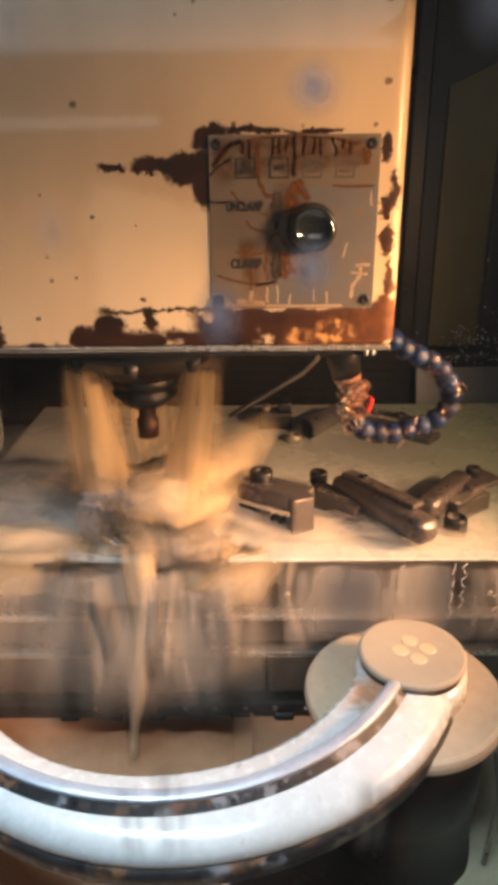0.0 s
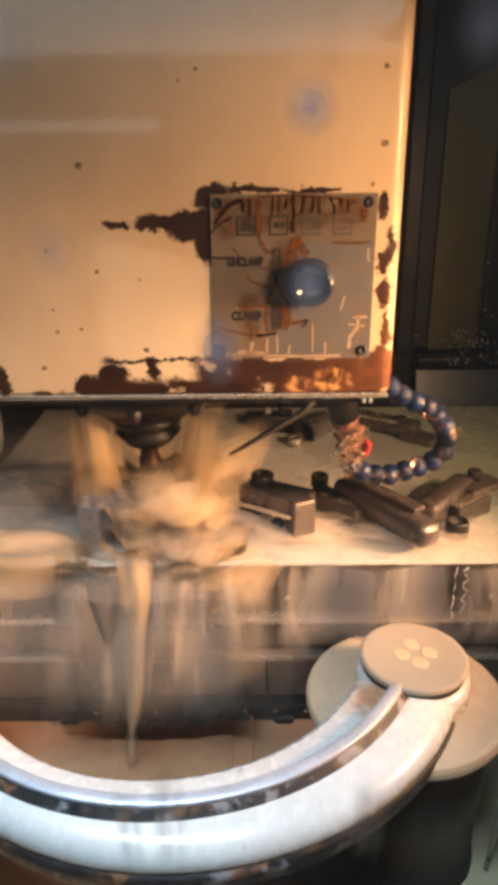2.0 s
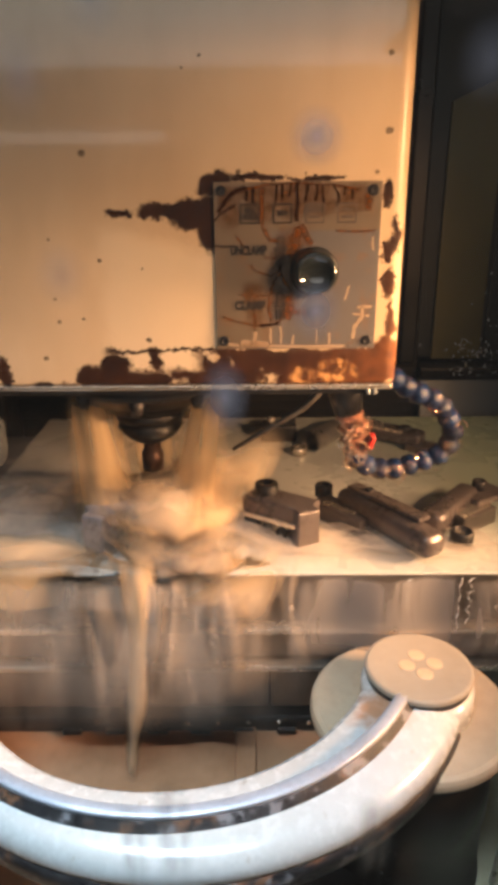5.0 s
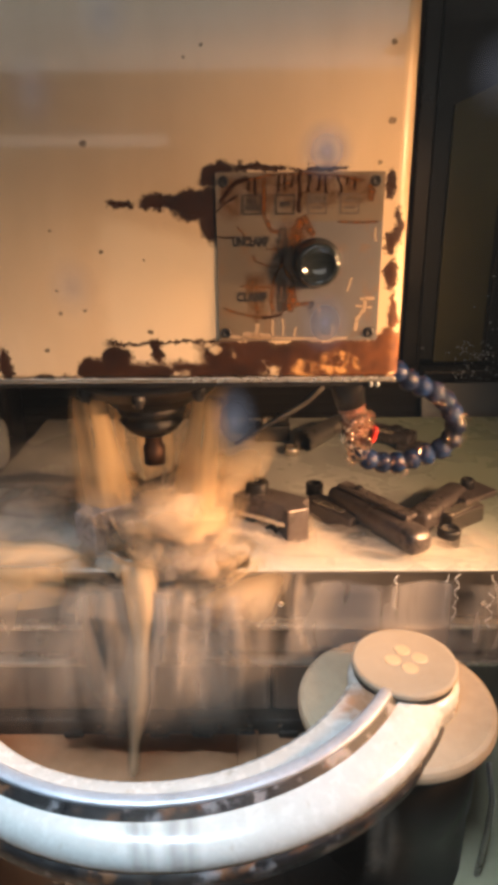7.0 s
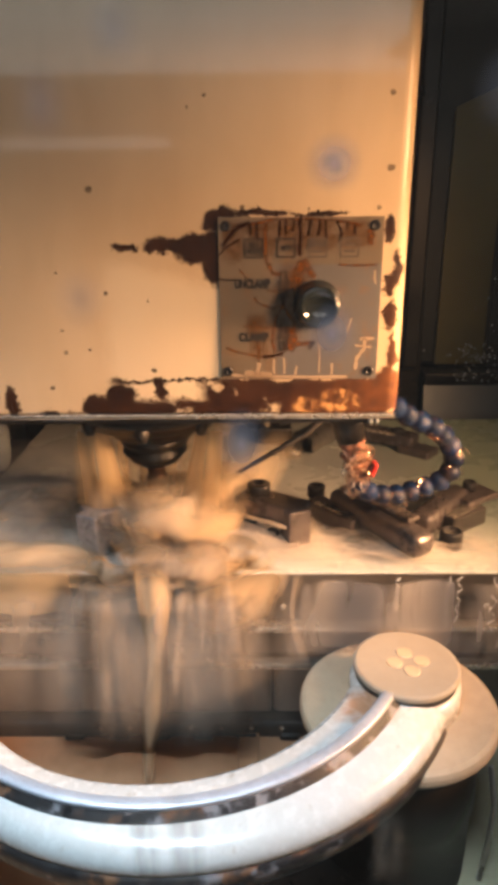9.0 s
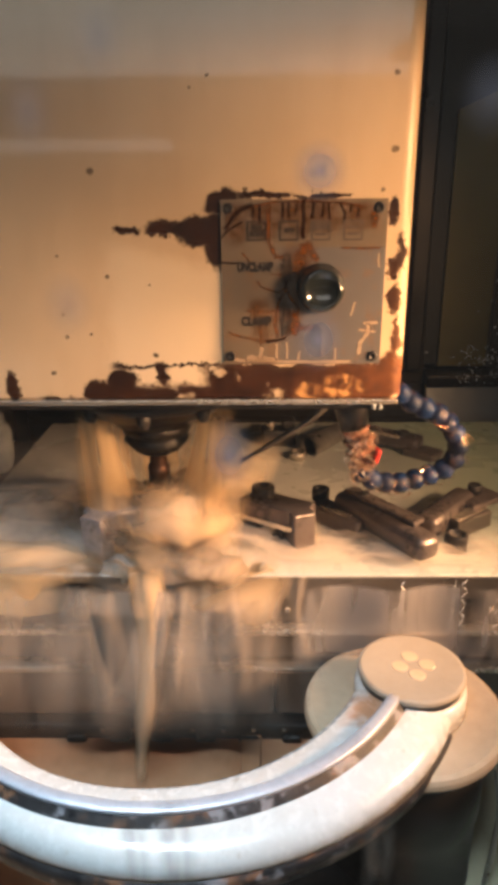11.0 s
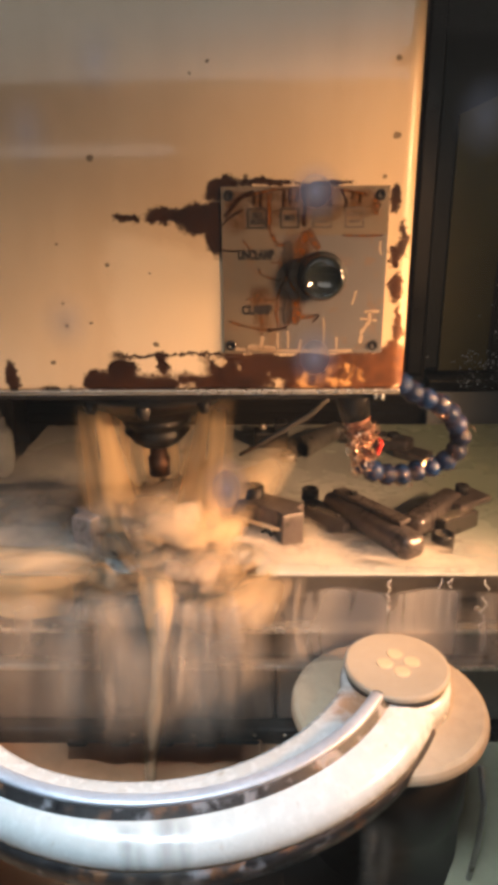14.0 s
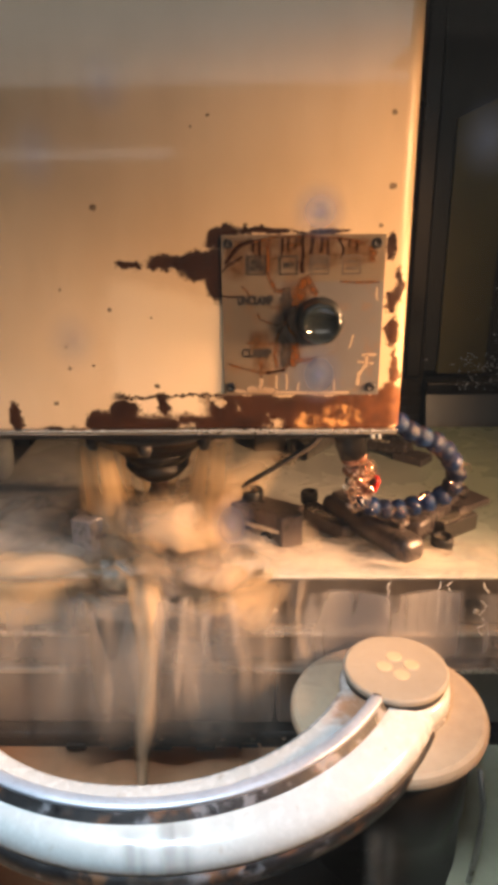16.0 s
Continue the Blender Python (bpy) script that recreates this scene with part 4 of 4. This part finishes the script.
    bead = mesh_of("segment", lathe([(0.0050, -0.0078), (0.0062, -0.0064), (0.0084, -0.0038), (0.0090, 0.0), (0.0086, 0.0032), (0.0068, 0.0054), (0.0056, 0.0066), (0.0052, 0.0082)], 22), M_BLUE, True)
    walked, gap, rest = 0.0, 0.0128, 0.004
    centres = []
    for a, b in zip(line, line[1:]):
        span = math.hypot(b[0] - a[0], b[1] - a[1])
        while rest <= span:
            f = rest / span
            d = Vector((b[0] - a[0], 0, b[1] - a[1])).normalized()
            at = (a[0] + (b[0] - a[0]) * f, 0.533 + 0.010 * math.sin(walked * 22), a[1] + (b[1] - a[1]) * f)
            centres.append(at)
            ob = new("segment", bead)
            ob.parent = t
            ob.matrix_local = Matrix.Translation(at) @ d.to_track_quat("Z", "Y").to_matrix().to_4x4()
            rest += gap
            walked += gap
        rest -= span
    rs, own = random.Random(31), None
    for n in range(40):
        c0 = Vector(centres[int(rs.random() ** 0.8 * (len(centres) - 3))]) + Vector((rs.uniform(-0.007, 0.007), -0.0085, rs.uniform(-0.007, 0.007)))
        rad, ph = rs.uniform(0.0015, 0.005), rs.uniform(0, 6.28)
        own = tube([c0 + Vector((rad * math.cos(ph + q * 0.7), 0.003 * math.sin(q), rad * math.sin(ph + q * 0.7))) for q in range(5)], rs.uniform(0.0002, 0.0004), 5, own)
    part("swarf", own, M_SWARF, t, "bright curls of swarf clinging to the hose")
    part("black_hose", tube([(0.071, 0.535, 0.004), (0.073, 0.535, -0.010), (0.0765, 0.535, -0.028)], [0.0150, 0.0140, 0.0115], 22), M_DEEP_BLACK, t, "black rubber hose", True)
    q = Vector((0.012, 0, -0.040)).to_track_quat("Z", "Y").to_matrix().to_4x4()
    prof = [(0, -0.003), (0.010, -0.003)]
    for n in range(7):
        r = (0.0128, 0.0112, 0.0142, 0.0118, 0.0142, 0.0108, 0.0122)[n]
        prof += [(r - 0.0022, n * 0.0055 - 0.001), (r, n * 0.0055 + 0.0004), (r, n * 0.0055 + 0.0032), (r - 0.0022, n * 0.0055 + 0.0042)]
    prof.append((0, 0.0375))
    v = part("valve", lathe(prof, 12, Matrix.Translation((0.0768, 0.535, -0.028)) @ q @ Matrix.Scale(0.9, 4)), M_ORANGE, t, "wet orange ribbed valve body")
    rs, own = random.Random(11), None
    for n in range(48):
        c0 = Vector((0.074 + 0.0160 * rs.random(), 0.520 + 0.008 * rs.random(), -0.030 - 0.034 * rs.random()))
        rad, ph, ax = rs.uniform(0.002, 0.006), rs.uniform(0, 6.28), rs.uniform(-1, 1)
        own = tube([c0 + Vector((rad * math.cos(ph + k * 0.8), 0.004 * math.sin(k), rad * math.sin(ph + k * 0.8) + ax * 0.0012 * k)) for k in range(6)], rs.uniform(0.0003, 0.0007), 5, own)
    part("swarf", own, M_SWARF, v, "bright copper-coloured swarf")
    part("tap", moved(box(-0.0022, 0.0022, -0.006, 0.006, -0.006, 0.006, 0.0015), pose(0.0945, 0.527, -0.050, 0, 18, 0)), M_RED, v, "red valve tap")
    RIDE_HEAD.append(t)


coolant_hose()

nz = thing("air_nozzle", "frosted wet plastic nozzle on a bent hose", "nozzle")
part("nozzle_body", lathe([(0, 0.0), (0.010, 0.0), (0.014, 0.006), (0.017, 0.02), (0.0175, 0.05), (0.014, 0.058), (0.011, 0.06), (0.011, 0.07), (0, 0.07)], 30, pose(-0.303, 0.745, 0.905)), M_FROST, nz, "", True)
part("nozzle_hose", tube([(-0.303, 0.745, 0.975), (-0.306, 0.75, 1.02), (-0.33, 0.78, 1.07), (-0.38, 0.85, 1.10)], 0.008, 14), M_BLACK, nz, "", True)

# ---------------------------------------------------------------- coolant
# one milky coolant; the warm and cool light on it is put into these tints
WATER = (0.90, 0.72, 0.50)
RUN = (0.82, 0.72, 0.62)
FILM = (0.62, 0.60, 0.61)
MIST = (0.80, 0.77, 0.76)
JET = (0.92, 0.68, 0.40)
M_JET = [coolant("coolant_jet_a", JET, 0.9, (2.0, 0.5), 0.18, 0.70, 0.7, 1.3, 0.12, 0.06, 2), coolant("coolant_jet_b", JET, 0.8, (4, 0.6), 0.30, 0.70, 0.7, 4.1, 0.12, 0.10, 2)]
M_SPLASH = [coolant("coolant_splash_a", WATER, 0.85, (1.8, 1.8), 0.12, 0.55, 0.8, 2.2, 0.5, 0.5, 2), coolant("coolant_splash_b", WATER, 0.8, (2.6, 2.2), 0.2, 0.60, 0.9, 7.7, 0.5, 0.5, 2),
            coolant("coolant_flood", RUN, 0.95, (4, 3), 0.22, 0.60, 0.7, 6.1, 0.4, 0.4, 5)]
M_FALL = [coolant("coolant_fall_a", RUN, 0.58, (5, 0.4), 0.05, 0.90, 0.5, 26.3, 0.10, 0.45, 3), coolant("coolant_fall_b", RUN, 0.38, (9, 0.8), 0.30, 0.80, 0.5, 9.4, 0.10, 0.5, 3),
          coolant("coolant_fall_c", RUN, 0.50, (11, 1.1), 0.48, 0.72, 0.4, 12.4, 0.06, 0.55, 3),
          coolant("coolant_fall_d", FILM, 0.48, (5, 0.35), 0.42, 0.54, 0.3, 17.9, 0.06, 0.3, 3)]
M_CLOUD = [coolant("coolant_cloud_a", WATER, 0.95, (3.2, 2.4), 0.20, 0.62, 0.8, 15.2, 0.55, 0.4, 3), coolant("coolant_cloud_b", WATER, 0.95, (4.2, 3.0), 0.26, 0.66, 0.9, 21.7, 0.6, 0.45, 3),
           coolant("coolant_cloud_c", RUN, 0.9, (3.4, 1.8), 0.24, 0.66, 0.8, 31.3, 0.55, 0.45, 3), coolant("coolant_cloud_d", RUN, 0.85, (4.6, 2.6), 0.28, 0.70, 0.9, 44.9, 0.55, 0.5, 3)]
M_MIST = [coolant("coolant_mist_a", MIST, 0.55, (2.2, 1.6), 0.18, 0.75, 0.9, 51.2, 0.6, 0.4, 3), coolant("coolant_mist_b", RUN, 0.42, (10.0, 0.8), 0.25, 0.80, 0.5, 63.7, 0.25, 0.5, 4)]
M_APRON = coolant("coolant_apron", JET, 0.95, (2.5, 1.0), -0.2, 0.35, 0.5, 71.0, 0.20, 0.06, 3)
M_STRAND = coolant("coolant_strand", WATER, 0.9, (1.4, 1.6), 0.12, 0.60, 1.1, 5.5, 0.10, 0.15, 2)


def spot_film(name, strength):
    """A blurred spot: a soft round patch that fades outwards."""
    k = Nodes(name)
    d = k.add("VectorMath", operation="DISTANCE")
    k.link(k.coord("UV"), d.inputs[0])
    d.inputs[1].default_value = (0.5, 0.5, 0.0)
    fade = k.math("MULTIPLY", k.math("POWER", k.math("SUBTRACT", 1.0, k.math("MULTIPLY", d.outputs["Value"], 2.0), True), 1.3), strength)
    body, clear, m = k.add("BsdfDiffuse"), k.add("BsdfTransparent"), k.add("MixShader")
    body.inputs[0].default_value = (0.70, 0.74, 0.95, 1)
    k.link(fade, m.inputs[0])
    k.link(clear.outputs[0], m.inputs[1])
    k.link(body.outputs[0], m.inputs[2])
    k.link(m.outputs[0], k.out.inputs[0])
    return k.mat


M_SPOT = [spot_film("pale_spot_clear", 0.75), spot_film("pale_spot_faint", 0.28)]
SWAY = []


def jet(x0, x1, x2, x3, y, bulge, mat, label):
    """A falling sheet of spray: x0..x1 wide under the spindle, x2..x3 at its foot."""
    def fn(u, v):
        e = v ** 1.2
        x = (x0 + (x1 - x0) * u) * (1 - e) + (x2 + (x3 - x2) * u) * e
        return (x, y - bulge * math.sin(math.pi * u) * (0.4 + 0.6 * v), -0.020 - 0.168 * v)
    ob = tagged(new("coolant_jet", mesh_of("coolant_jet", sheet(fn), mat, True)), label, "coolant spray", "coolant jets")
    ob.matrix_world = pose(0, 0, HEAD_Z)
    RIDE_HEAD.append(ob)


jet(-0.168, -0.128, -0.172, -0.088, 0.585, 0.030, M_JET[0], "milky coolant jet spraying in from one side")
jet(-0.024, -0.058, -0.026, -0.106, 0.585, 0.030, M_JET[0], "milky coolant jet spraying in from the other side")
jet(-0.172, -0.018, -0.150, -0.045, 0.660, -0.02, M_JET[1], "thin milky coolant curtain behind the tool")


def splash(x, y, z, rx, ry, h, mat, amp, phase, label="milky coolant splashing over the plate"):
    """A dome of spray, ragged at its rim."""
    def fn(u, v):
        a, b = u * 2 - 1, v * 2 - 1
        n = noise.noise(Vector((u * 4 + phase, v * 4, phase)))
        m = noise.noise(Vector((u * 9, v * 9 + phase, phase * 2)))
        up = max(0.0, 1 - a * a) * max(0.0, 1 - b * b)
        return (a * rx + 0.010 * n, -b * ry + 0.006 * m, h * (up ** 0.8) * (1 + 0.35 * n + 0.08 * m) + 0.004)
    ob = tagged(new("coolant_splash", mesh_of("coolant_splash", sheet(fn, 28, 28), mat, True)), label, "coolant splash", "coolant splashes")
    SWAY.append((ob, (x, y, z), amp, phase, "splash"))




def billow(x, y, z, rx, h, bulge, mat, amp, phase):
    """A cloud of spray thrown up round the tool: a bowed sheet, thin at all its rims."""
    def fn(u, v):
        a = u * 2 - 1
        n = noise.noise(Vector((u * 2.5 + phase, v * 2.5, phase)))
        return (a * rx * (1.15 - 0.35 * v) + 0.012 * n, -bulge * (1 - a * a) * (0.4 + 0.6 * math.sin(math.pi * v)) + 0.02 * v + 0.006 * n, h * (1 - v) * (1 + 0.25 * n) - 0.004)
    ob = tagged(new("coolant_splash", mesh_of("coolant_splash", sheet(fn, 24, 20), mat, True)), "cloud of milky coolant, tinted amber, thrown up round the tool", "coolant splash", "coolant splashes")
    SWAY.append((ob, (x, y, z), amp, phase, "splash"))


rng = random.Random(23)
for n in range(15):
    f = n / 14
    depth = 0.632 - 0.115 * f
    billow(rng.uniform(-0.108, -0.028) - 0.006 * f, depth, TABLE_Z - (0.026 if depth < 0.53 else 0.0), rng.uniform(0.030, 0.058), rng.uniform(0.060, 0.105) * (0.95 - 0.10 * f),
           rng.uniform(0.012, 0.026), M_CLOUD[n % 4], rng.uniform(0.006, 0.012), n * 2.37)
for n in range(5):
    billow(-0.128 + 0.026 * n, 0.509 - 0.003 * n, 0.842 - 0.008 * (n % 2), 0.045, 0.078 + 0.008 * (n % 3), 0.010, M_CLOUD[(n * 3) % 4], 0.008, 60 + n * 3.1)
for n in range(4):
    billow(-0.228 - 0.030 * n, 0.520 + 0.03 * n, TABLE_Z - (0.018 if n < 2 else 0), 0.055, 0.034 + 0.006 * n, 0.012, M_CLOUD[3 - n], 0.007, 40 + n * 1.9)
for n in range(4):
    billow(-0.255 + 0.035 * n, 0.70 - 0.055 * n, TABLE_Z, 0.085, 0.085 - 0.008 * n, 0.015, M_MIST[0], 0.008, 80 + n * 2.3)
for n in range(4):
    billow(-0.112 + 0.026 * n, 0.521 - 0.002 * n, TABLE_Z - 0.030, 0.050, 0.070 + 0.010 * (n % 2), 0.012, M_CLOUD[n % 2], 0.007, 90 + n * 1.7)
splash(-0.235, 0.610, TABLE_Z, 0.105, 0.115, 0.016, M_SPLASH[2], 0.004, 4.2, "thin milky coolant flooding the plate")
splash(-0.225, 0.530, TABLE_Z, 0.085, 0.040, 0.016, M_SPLASH[0], 0.004, 6.6, "thin milky coolant flooding the plate")
splash(-0.02, 0.590, TABLE_Z, 0.08, 0.07, 0.012, M_SPLASH[2], 0.004, 5.3, "thin milky coolant flooding the plate")
splash(0.11, 0.560, TABLE_Z, 0.12, 0.045, 0.004, M_SPLASH[2], 0.003, 7.9, "thin milky coolant flooding the plate")


def fall(x0, x1, y, z0, z1, out, mat, amp, phase):
    """Coolant running over the table's front edge and down."""
    def fn(u, v):
        x = x0 + (x1 - x0) * u + 0.006 * math.sin(v * 5 + u * 6 + phase) * v
        return (x, -out * (1 - (1 - v) ** 3) - 0.004 * math.sin(u * 17 + phase), (z1 - z0) * v)
    ob = tagged(new("coolant_fall", mesh_of("coolant_fall", sheet(fn, 30, 24), mat, True)), "thin sheet of milky coolant running off the table edge", "coolant sheet", "coolant falling off the table")
    SWAY.append((ob, (0, y, z0), amp, phase, "fall"))


fall(-0.255, -0.02, 0.500, 0.905, 0.742, 0.020, M_FALL[0], 0.006, 0.2)
fall(-0.195, 0.050, 0.496, 0.904, 0.748, 0.026, M_FALL[1], 0.008, 2.1)
fall(-0.165, -0.035, 0.498, 0.906, 0.800, 0.010, M_FALL[0], 0.005, 3.3)


def strand(x, width, z1, amp, phase, lean=0.0, mat=None, y=0.502):
    """One thick rope of coolant from the splash down to the cover."""
    def fn(u, v):
        a = 2 * u - 1
        w = width * (1.35 - 0.4 * v ** 0.4 + 0.25 * math.sin(5 * v + phase) + 0.15 * math.sin(13 * v + 2 * phase))
        return (lean * v + w * a + 0.006 * math.sin(5 * v + phase), -0.7 * w * (1 - a * a) - 0.014 * (1 - (1 - v) ** 2), (z1 - 0.93) * v)
    ob = tagged(new("coolant_strand", mesh_of("coolant_strand", sheet(fn, 20, 30), mat or M_STRAND, True)), "rope of milky coolant pouring off the table edge", "coolant strand", "coolant falling off the table")
    SWAY.append((ob, (x, y, 0.93), amp, phase, "strand" if mat else "rope"))


strand(-0.090, 0.0115, 0.690, 0.005, 0.0, -0.008)
strand(0.030, 0.0080, 0.800, 0.004, 2.6, 0.010, M_MIST[1], 0.506)
strand(-0.020, 0.0100, 0.760, 0.005, 4.4, -0.006, M_MIST[1], 0.504)
fall(-0.170, 0.0, 0.494, 0.905, 0.748, 0.022, M_FALL[2], 0.007, 4.7)
fall(-0.44, -0.155, 0.5075, 0.917, 0.872, 0.004, M_APRON, 0.003, 6.0)
fall(-0.26, 0.03, 0.488, 0.880, 0.752, 0.018, M_MIST[1], 0.008, 11.3)
fall(0.02, 0.24, 0.504, 0.902, 0.815, 0.004, M_FALL[3], 0.003, 7.4)



def rivulet(x, z0, z1, phase):
    pts = [(x + 0.0022 * math.sin(v * 1.9 + phase) + 0.0012 * math.sin(v * 4.3), 0.5075 - 0.0006 * (v % 2), z0 + (z1 - z0) * v / 12) for v in range(13)]
    ob = tagged(new("coolant_rivulet", mesh_of("coolant_rivulet", tube(pts, [0.0004 + 0.0002 * (v % 3) for v in range(13)], 8), M_BEAD, True)),
                "thin clear rivulet running down the table front", "coolant rivulet", "rivulets on the table front")
    RIDE_TABLE.append(ob)


def beads(name, places, mat, label, category):
    own = bmesh.new()
    for x, y, z, r in places:
        bmesh.ops.create_icosphere(own, subdivisions=1, radius=r, matrix=pose(x, y, z))
    return plain(name, own, mat, label, category, "stuff", True)


k = Nodes("clear_water")
k.surface((0.75, 0.78, 0.80), 0.04, 0.0, None, Transmission_Weight=0.35, Coat_Weight=1.0)
M_BEAD = k.mat
for spot in ((0.172, 0.899, 0.845, 0.3), (0.181, 0.899, 0.850, 2.0), (0.212, 0.898, 0.842, 4.1), (0.128, 0.898, 0.862, 1.2)):
    rivulet(*spot)
rng = random.Random(5)
drops = []
for cx, cz, sx, sz, n in ((0.345, 0.955, 0.022, 0.008, 60), (0.350, 0.922, 0.022, 0.006, 40), (0.365, 1.02, 0.02, 0.05, 16), (0.44, 0.95, 0.03, 0.02, 24)):
    for _ in range(n):
        drops.append((rng.gauss(cx, sx), 1.088, rng.gauss(cz, sz), rng.uniform(0.0008, 0.0021)))
beads("water_droplets", drops, M_BEAD, "fine water droplets clinging to the dark guard", "water droplets")

# ---------------------------------------------------------------- viewing window with pale spots and water streaks
k = Nodes("clear_window")
gl, tp, mx = k.add("BsdfGlossy"), k.add("BsdfTransparent"), k.add("MixShader")
gl.inputs["Roughness"].default_value = 0.02
mx.inputs[0].default_value = 0.0015
k.link(tp.outputs[0], mx.inputs[1])
k.link(gl.outputs[0], mx.inputs[2])
# faint pale haze added over the pane to lift the darks
film, dull = k.add("MixShader"), k.add("BsdfDiffuse")
dull.inputs[0].default_value = (0.80, 0.78, 0.76, 1)
k.link(k.ramp(k.noise(k.coord(), 26, 4, 0.6), [(0.3, 0.011), (0.7, 0.024)]), film.inputs[0])
k.link(mx.outputs[0], film.inputs[1])
k.link(dull.outputs[0], film.inputs[2])
k.link(film.outputs[0], k.out.inputs[0])
pane = plain("window_1", box(-0.42, 0.62, 0.072, 0.076, 0.98, 1.62), k.mat, "clear plastic viewing window with a faint added veil", "window")
pane.visible_shadow = False
SPOTS = []
M_STREAK = coolant("water_streak", (0.55, 0.50, 0.44), 0.5, (1.5, 1.2), 0.15, 0.6, 1.4, 3.3, 0.3, 0.4, 2)


def water_streak(px, pz, half, tall, drop):
    def fn(u, v):
        return ((u * 2 - 1) * half + 0.0006 * math.sin(3 * v), -0.0001 * u * (1 - u), -(v * 2 - 1) * tall)
    ob = tagged(new("water_streak", mesh_of("water_streak", sheet(fn, 8, 16), M_STREAK, True)), "blurred grey streak of water running down the window", "water streak", "water streaks on the window")
    SPOTS.append((ob, px, pz, drop))



def pale_spot(px, pz, r, tall, drop, mat):
    def fn(u, v):
        a, b = u * 2 - 1, v * 2 - 1
        return (a * r, -0.0001 * (1 - a * a) * (1 - b * b), -b * r * tall)
    ob = tagged(new("pale_spot", mesh_of("pale_spot", sheet(fn, 8, 8), mat, True)), "blurred pale blue spot on the window", "water spot", "water spots on the window")
    SPOTS.append((ob, px, pz, drop))


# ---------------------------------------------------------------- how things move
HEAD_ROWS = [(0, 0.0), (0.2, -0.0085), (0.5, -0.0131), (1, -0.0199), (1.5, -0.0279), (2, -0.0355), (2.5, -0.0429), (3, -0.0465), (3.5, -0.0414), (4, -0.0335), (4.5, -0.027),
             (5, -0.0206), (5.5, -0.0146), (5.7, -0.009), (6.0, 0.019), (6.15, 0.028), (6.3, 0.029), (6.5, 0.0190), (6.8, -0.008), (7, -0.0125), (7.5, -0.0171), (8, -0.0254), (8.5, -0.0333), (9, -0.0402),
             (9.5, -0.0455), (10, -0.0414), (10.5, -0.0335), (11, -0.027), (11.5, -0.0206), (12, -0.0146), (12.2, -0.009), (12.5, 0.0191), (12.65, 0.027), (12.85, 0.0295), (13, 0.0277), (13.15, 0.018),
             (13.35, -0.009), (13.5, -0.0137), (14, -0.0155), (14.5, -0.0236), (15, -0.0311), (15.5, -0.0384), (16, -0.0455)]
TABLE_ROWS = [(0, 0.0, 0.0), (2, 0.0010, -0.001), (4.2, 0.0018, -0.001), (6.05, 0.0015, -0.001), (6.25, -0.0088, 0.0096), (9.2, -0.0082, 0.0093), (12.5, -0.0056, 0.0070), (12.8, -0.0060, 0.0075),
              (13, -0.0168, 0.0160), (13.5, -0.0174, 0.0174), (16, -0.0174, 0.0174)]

# how the pale spots and water streaks creep down the window
SLIDE = [(0, 0.0, 0.0), (3, -0.0003, 0.0019), (7, 0.0008, 0.0038), (9, 0.0014, 0.0047), (11.5, -0.0008, 0.0054), (12.5, -0.0014, 0.0061), (14, -0.0007, 0.0065), (16, -0.0001, 0.0081)]


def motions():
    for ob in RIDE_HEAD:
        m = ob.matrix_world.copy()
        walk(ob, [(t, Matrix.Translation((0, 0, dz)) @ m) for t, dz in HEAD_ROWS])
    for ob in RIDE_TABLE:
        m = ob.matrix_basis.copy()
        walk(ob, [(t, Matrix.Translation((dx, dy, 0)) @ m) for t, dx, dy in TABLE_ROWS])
    for ob, at, amp, ph, how in SWAY:
        rows = []
        for i in range(65):
            t = i * 0.25
            s = amp * (0.6 * math.sin(5.1 * t + ph) + 0.4 * math.sin(11.3 * t + 2 * ph))
            c = amp * math.cos(7.3 * t + ph * 3)
            turn = {"splash": 260 * s, "fall": 60 * s, "strand": 900 * c, "rope": 900 * c}[how]
            drop = 0.5 * c if how != "splash" else 0.35 * abs(c)
            shift = float(np.interp(t, (0, 2, 4.2, 6.5, 13, 16), (-0.006, -0.007, -0.014, -0.006, -0.002, -0.005))) if how == "rope" else 0.0
            rows.append((t, pose(at[0] + s + shift, at[1] + 0.3 * c, at[2] + drop, 0, 160 * c if how in ("strand", "rope") else 0, turn)))
        walk(ob, rows)
    for ob, px, pz, drop in SPOTS:
        walk(ob, [(t, pose(px + dx, 0.0712, pz - drop * dz)) for t, dx, dz in SLIDE])


for spot in ((0.0060, 1.2214, 0.0030, 1.0, 1.0, M_SPOT[0]), (0.0063, 1.2051, 0.0030, 1.2, 1.0, M_SPOT[0]), (-0.0032, 1.2005, 0.0030, 1.5, 2.6, M_SPOT[0]), (-0.0143, 1.2328, 0.0030, 1.2, 1.0, M_SPOT[1]),
             (-0.0214, 1.2268, 0.0030, 1.4, 1.0, M_SPOT[1]), (-0.0194, 1.2088, 0.0030, 1.2, 1.0, M_SPOT[1]), (0.0217, 1.2277, 0.0034, 1.2, 1.0, M_SPOT[1])):
    pale_spot(*spot)
water_streak(-0.0122, 1.1290, 0.0030, 0.0120, 0.3)
water_streak(-0.0180, 1.1270, 0.0022, 0.0100, 0.3)
water_streak(0.0160, 1.1290, 0.0026, 0.0090, 0.3)

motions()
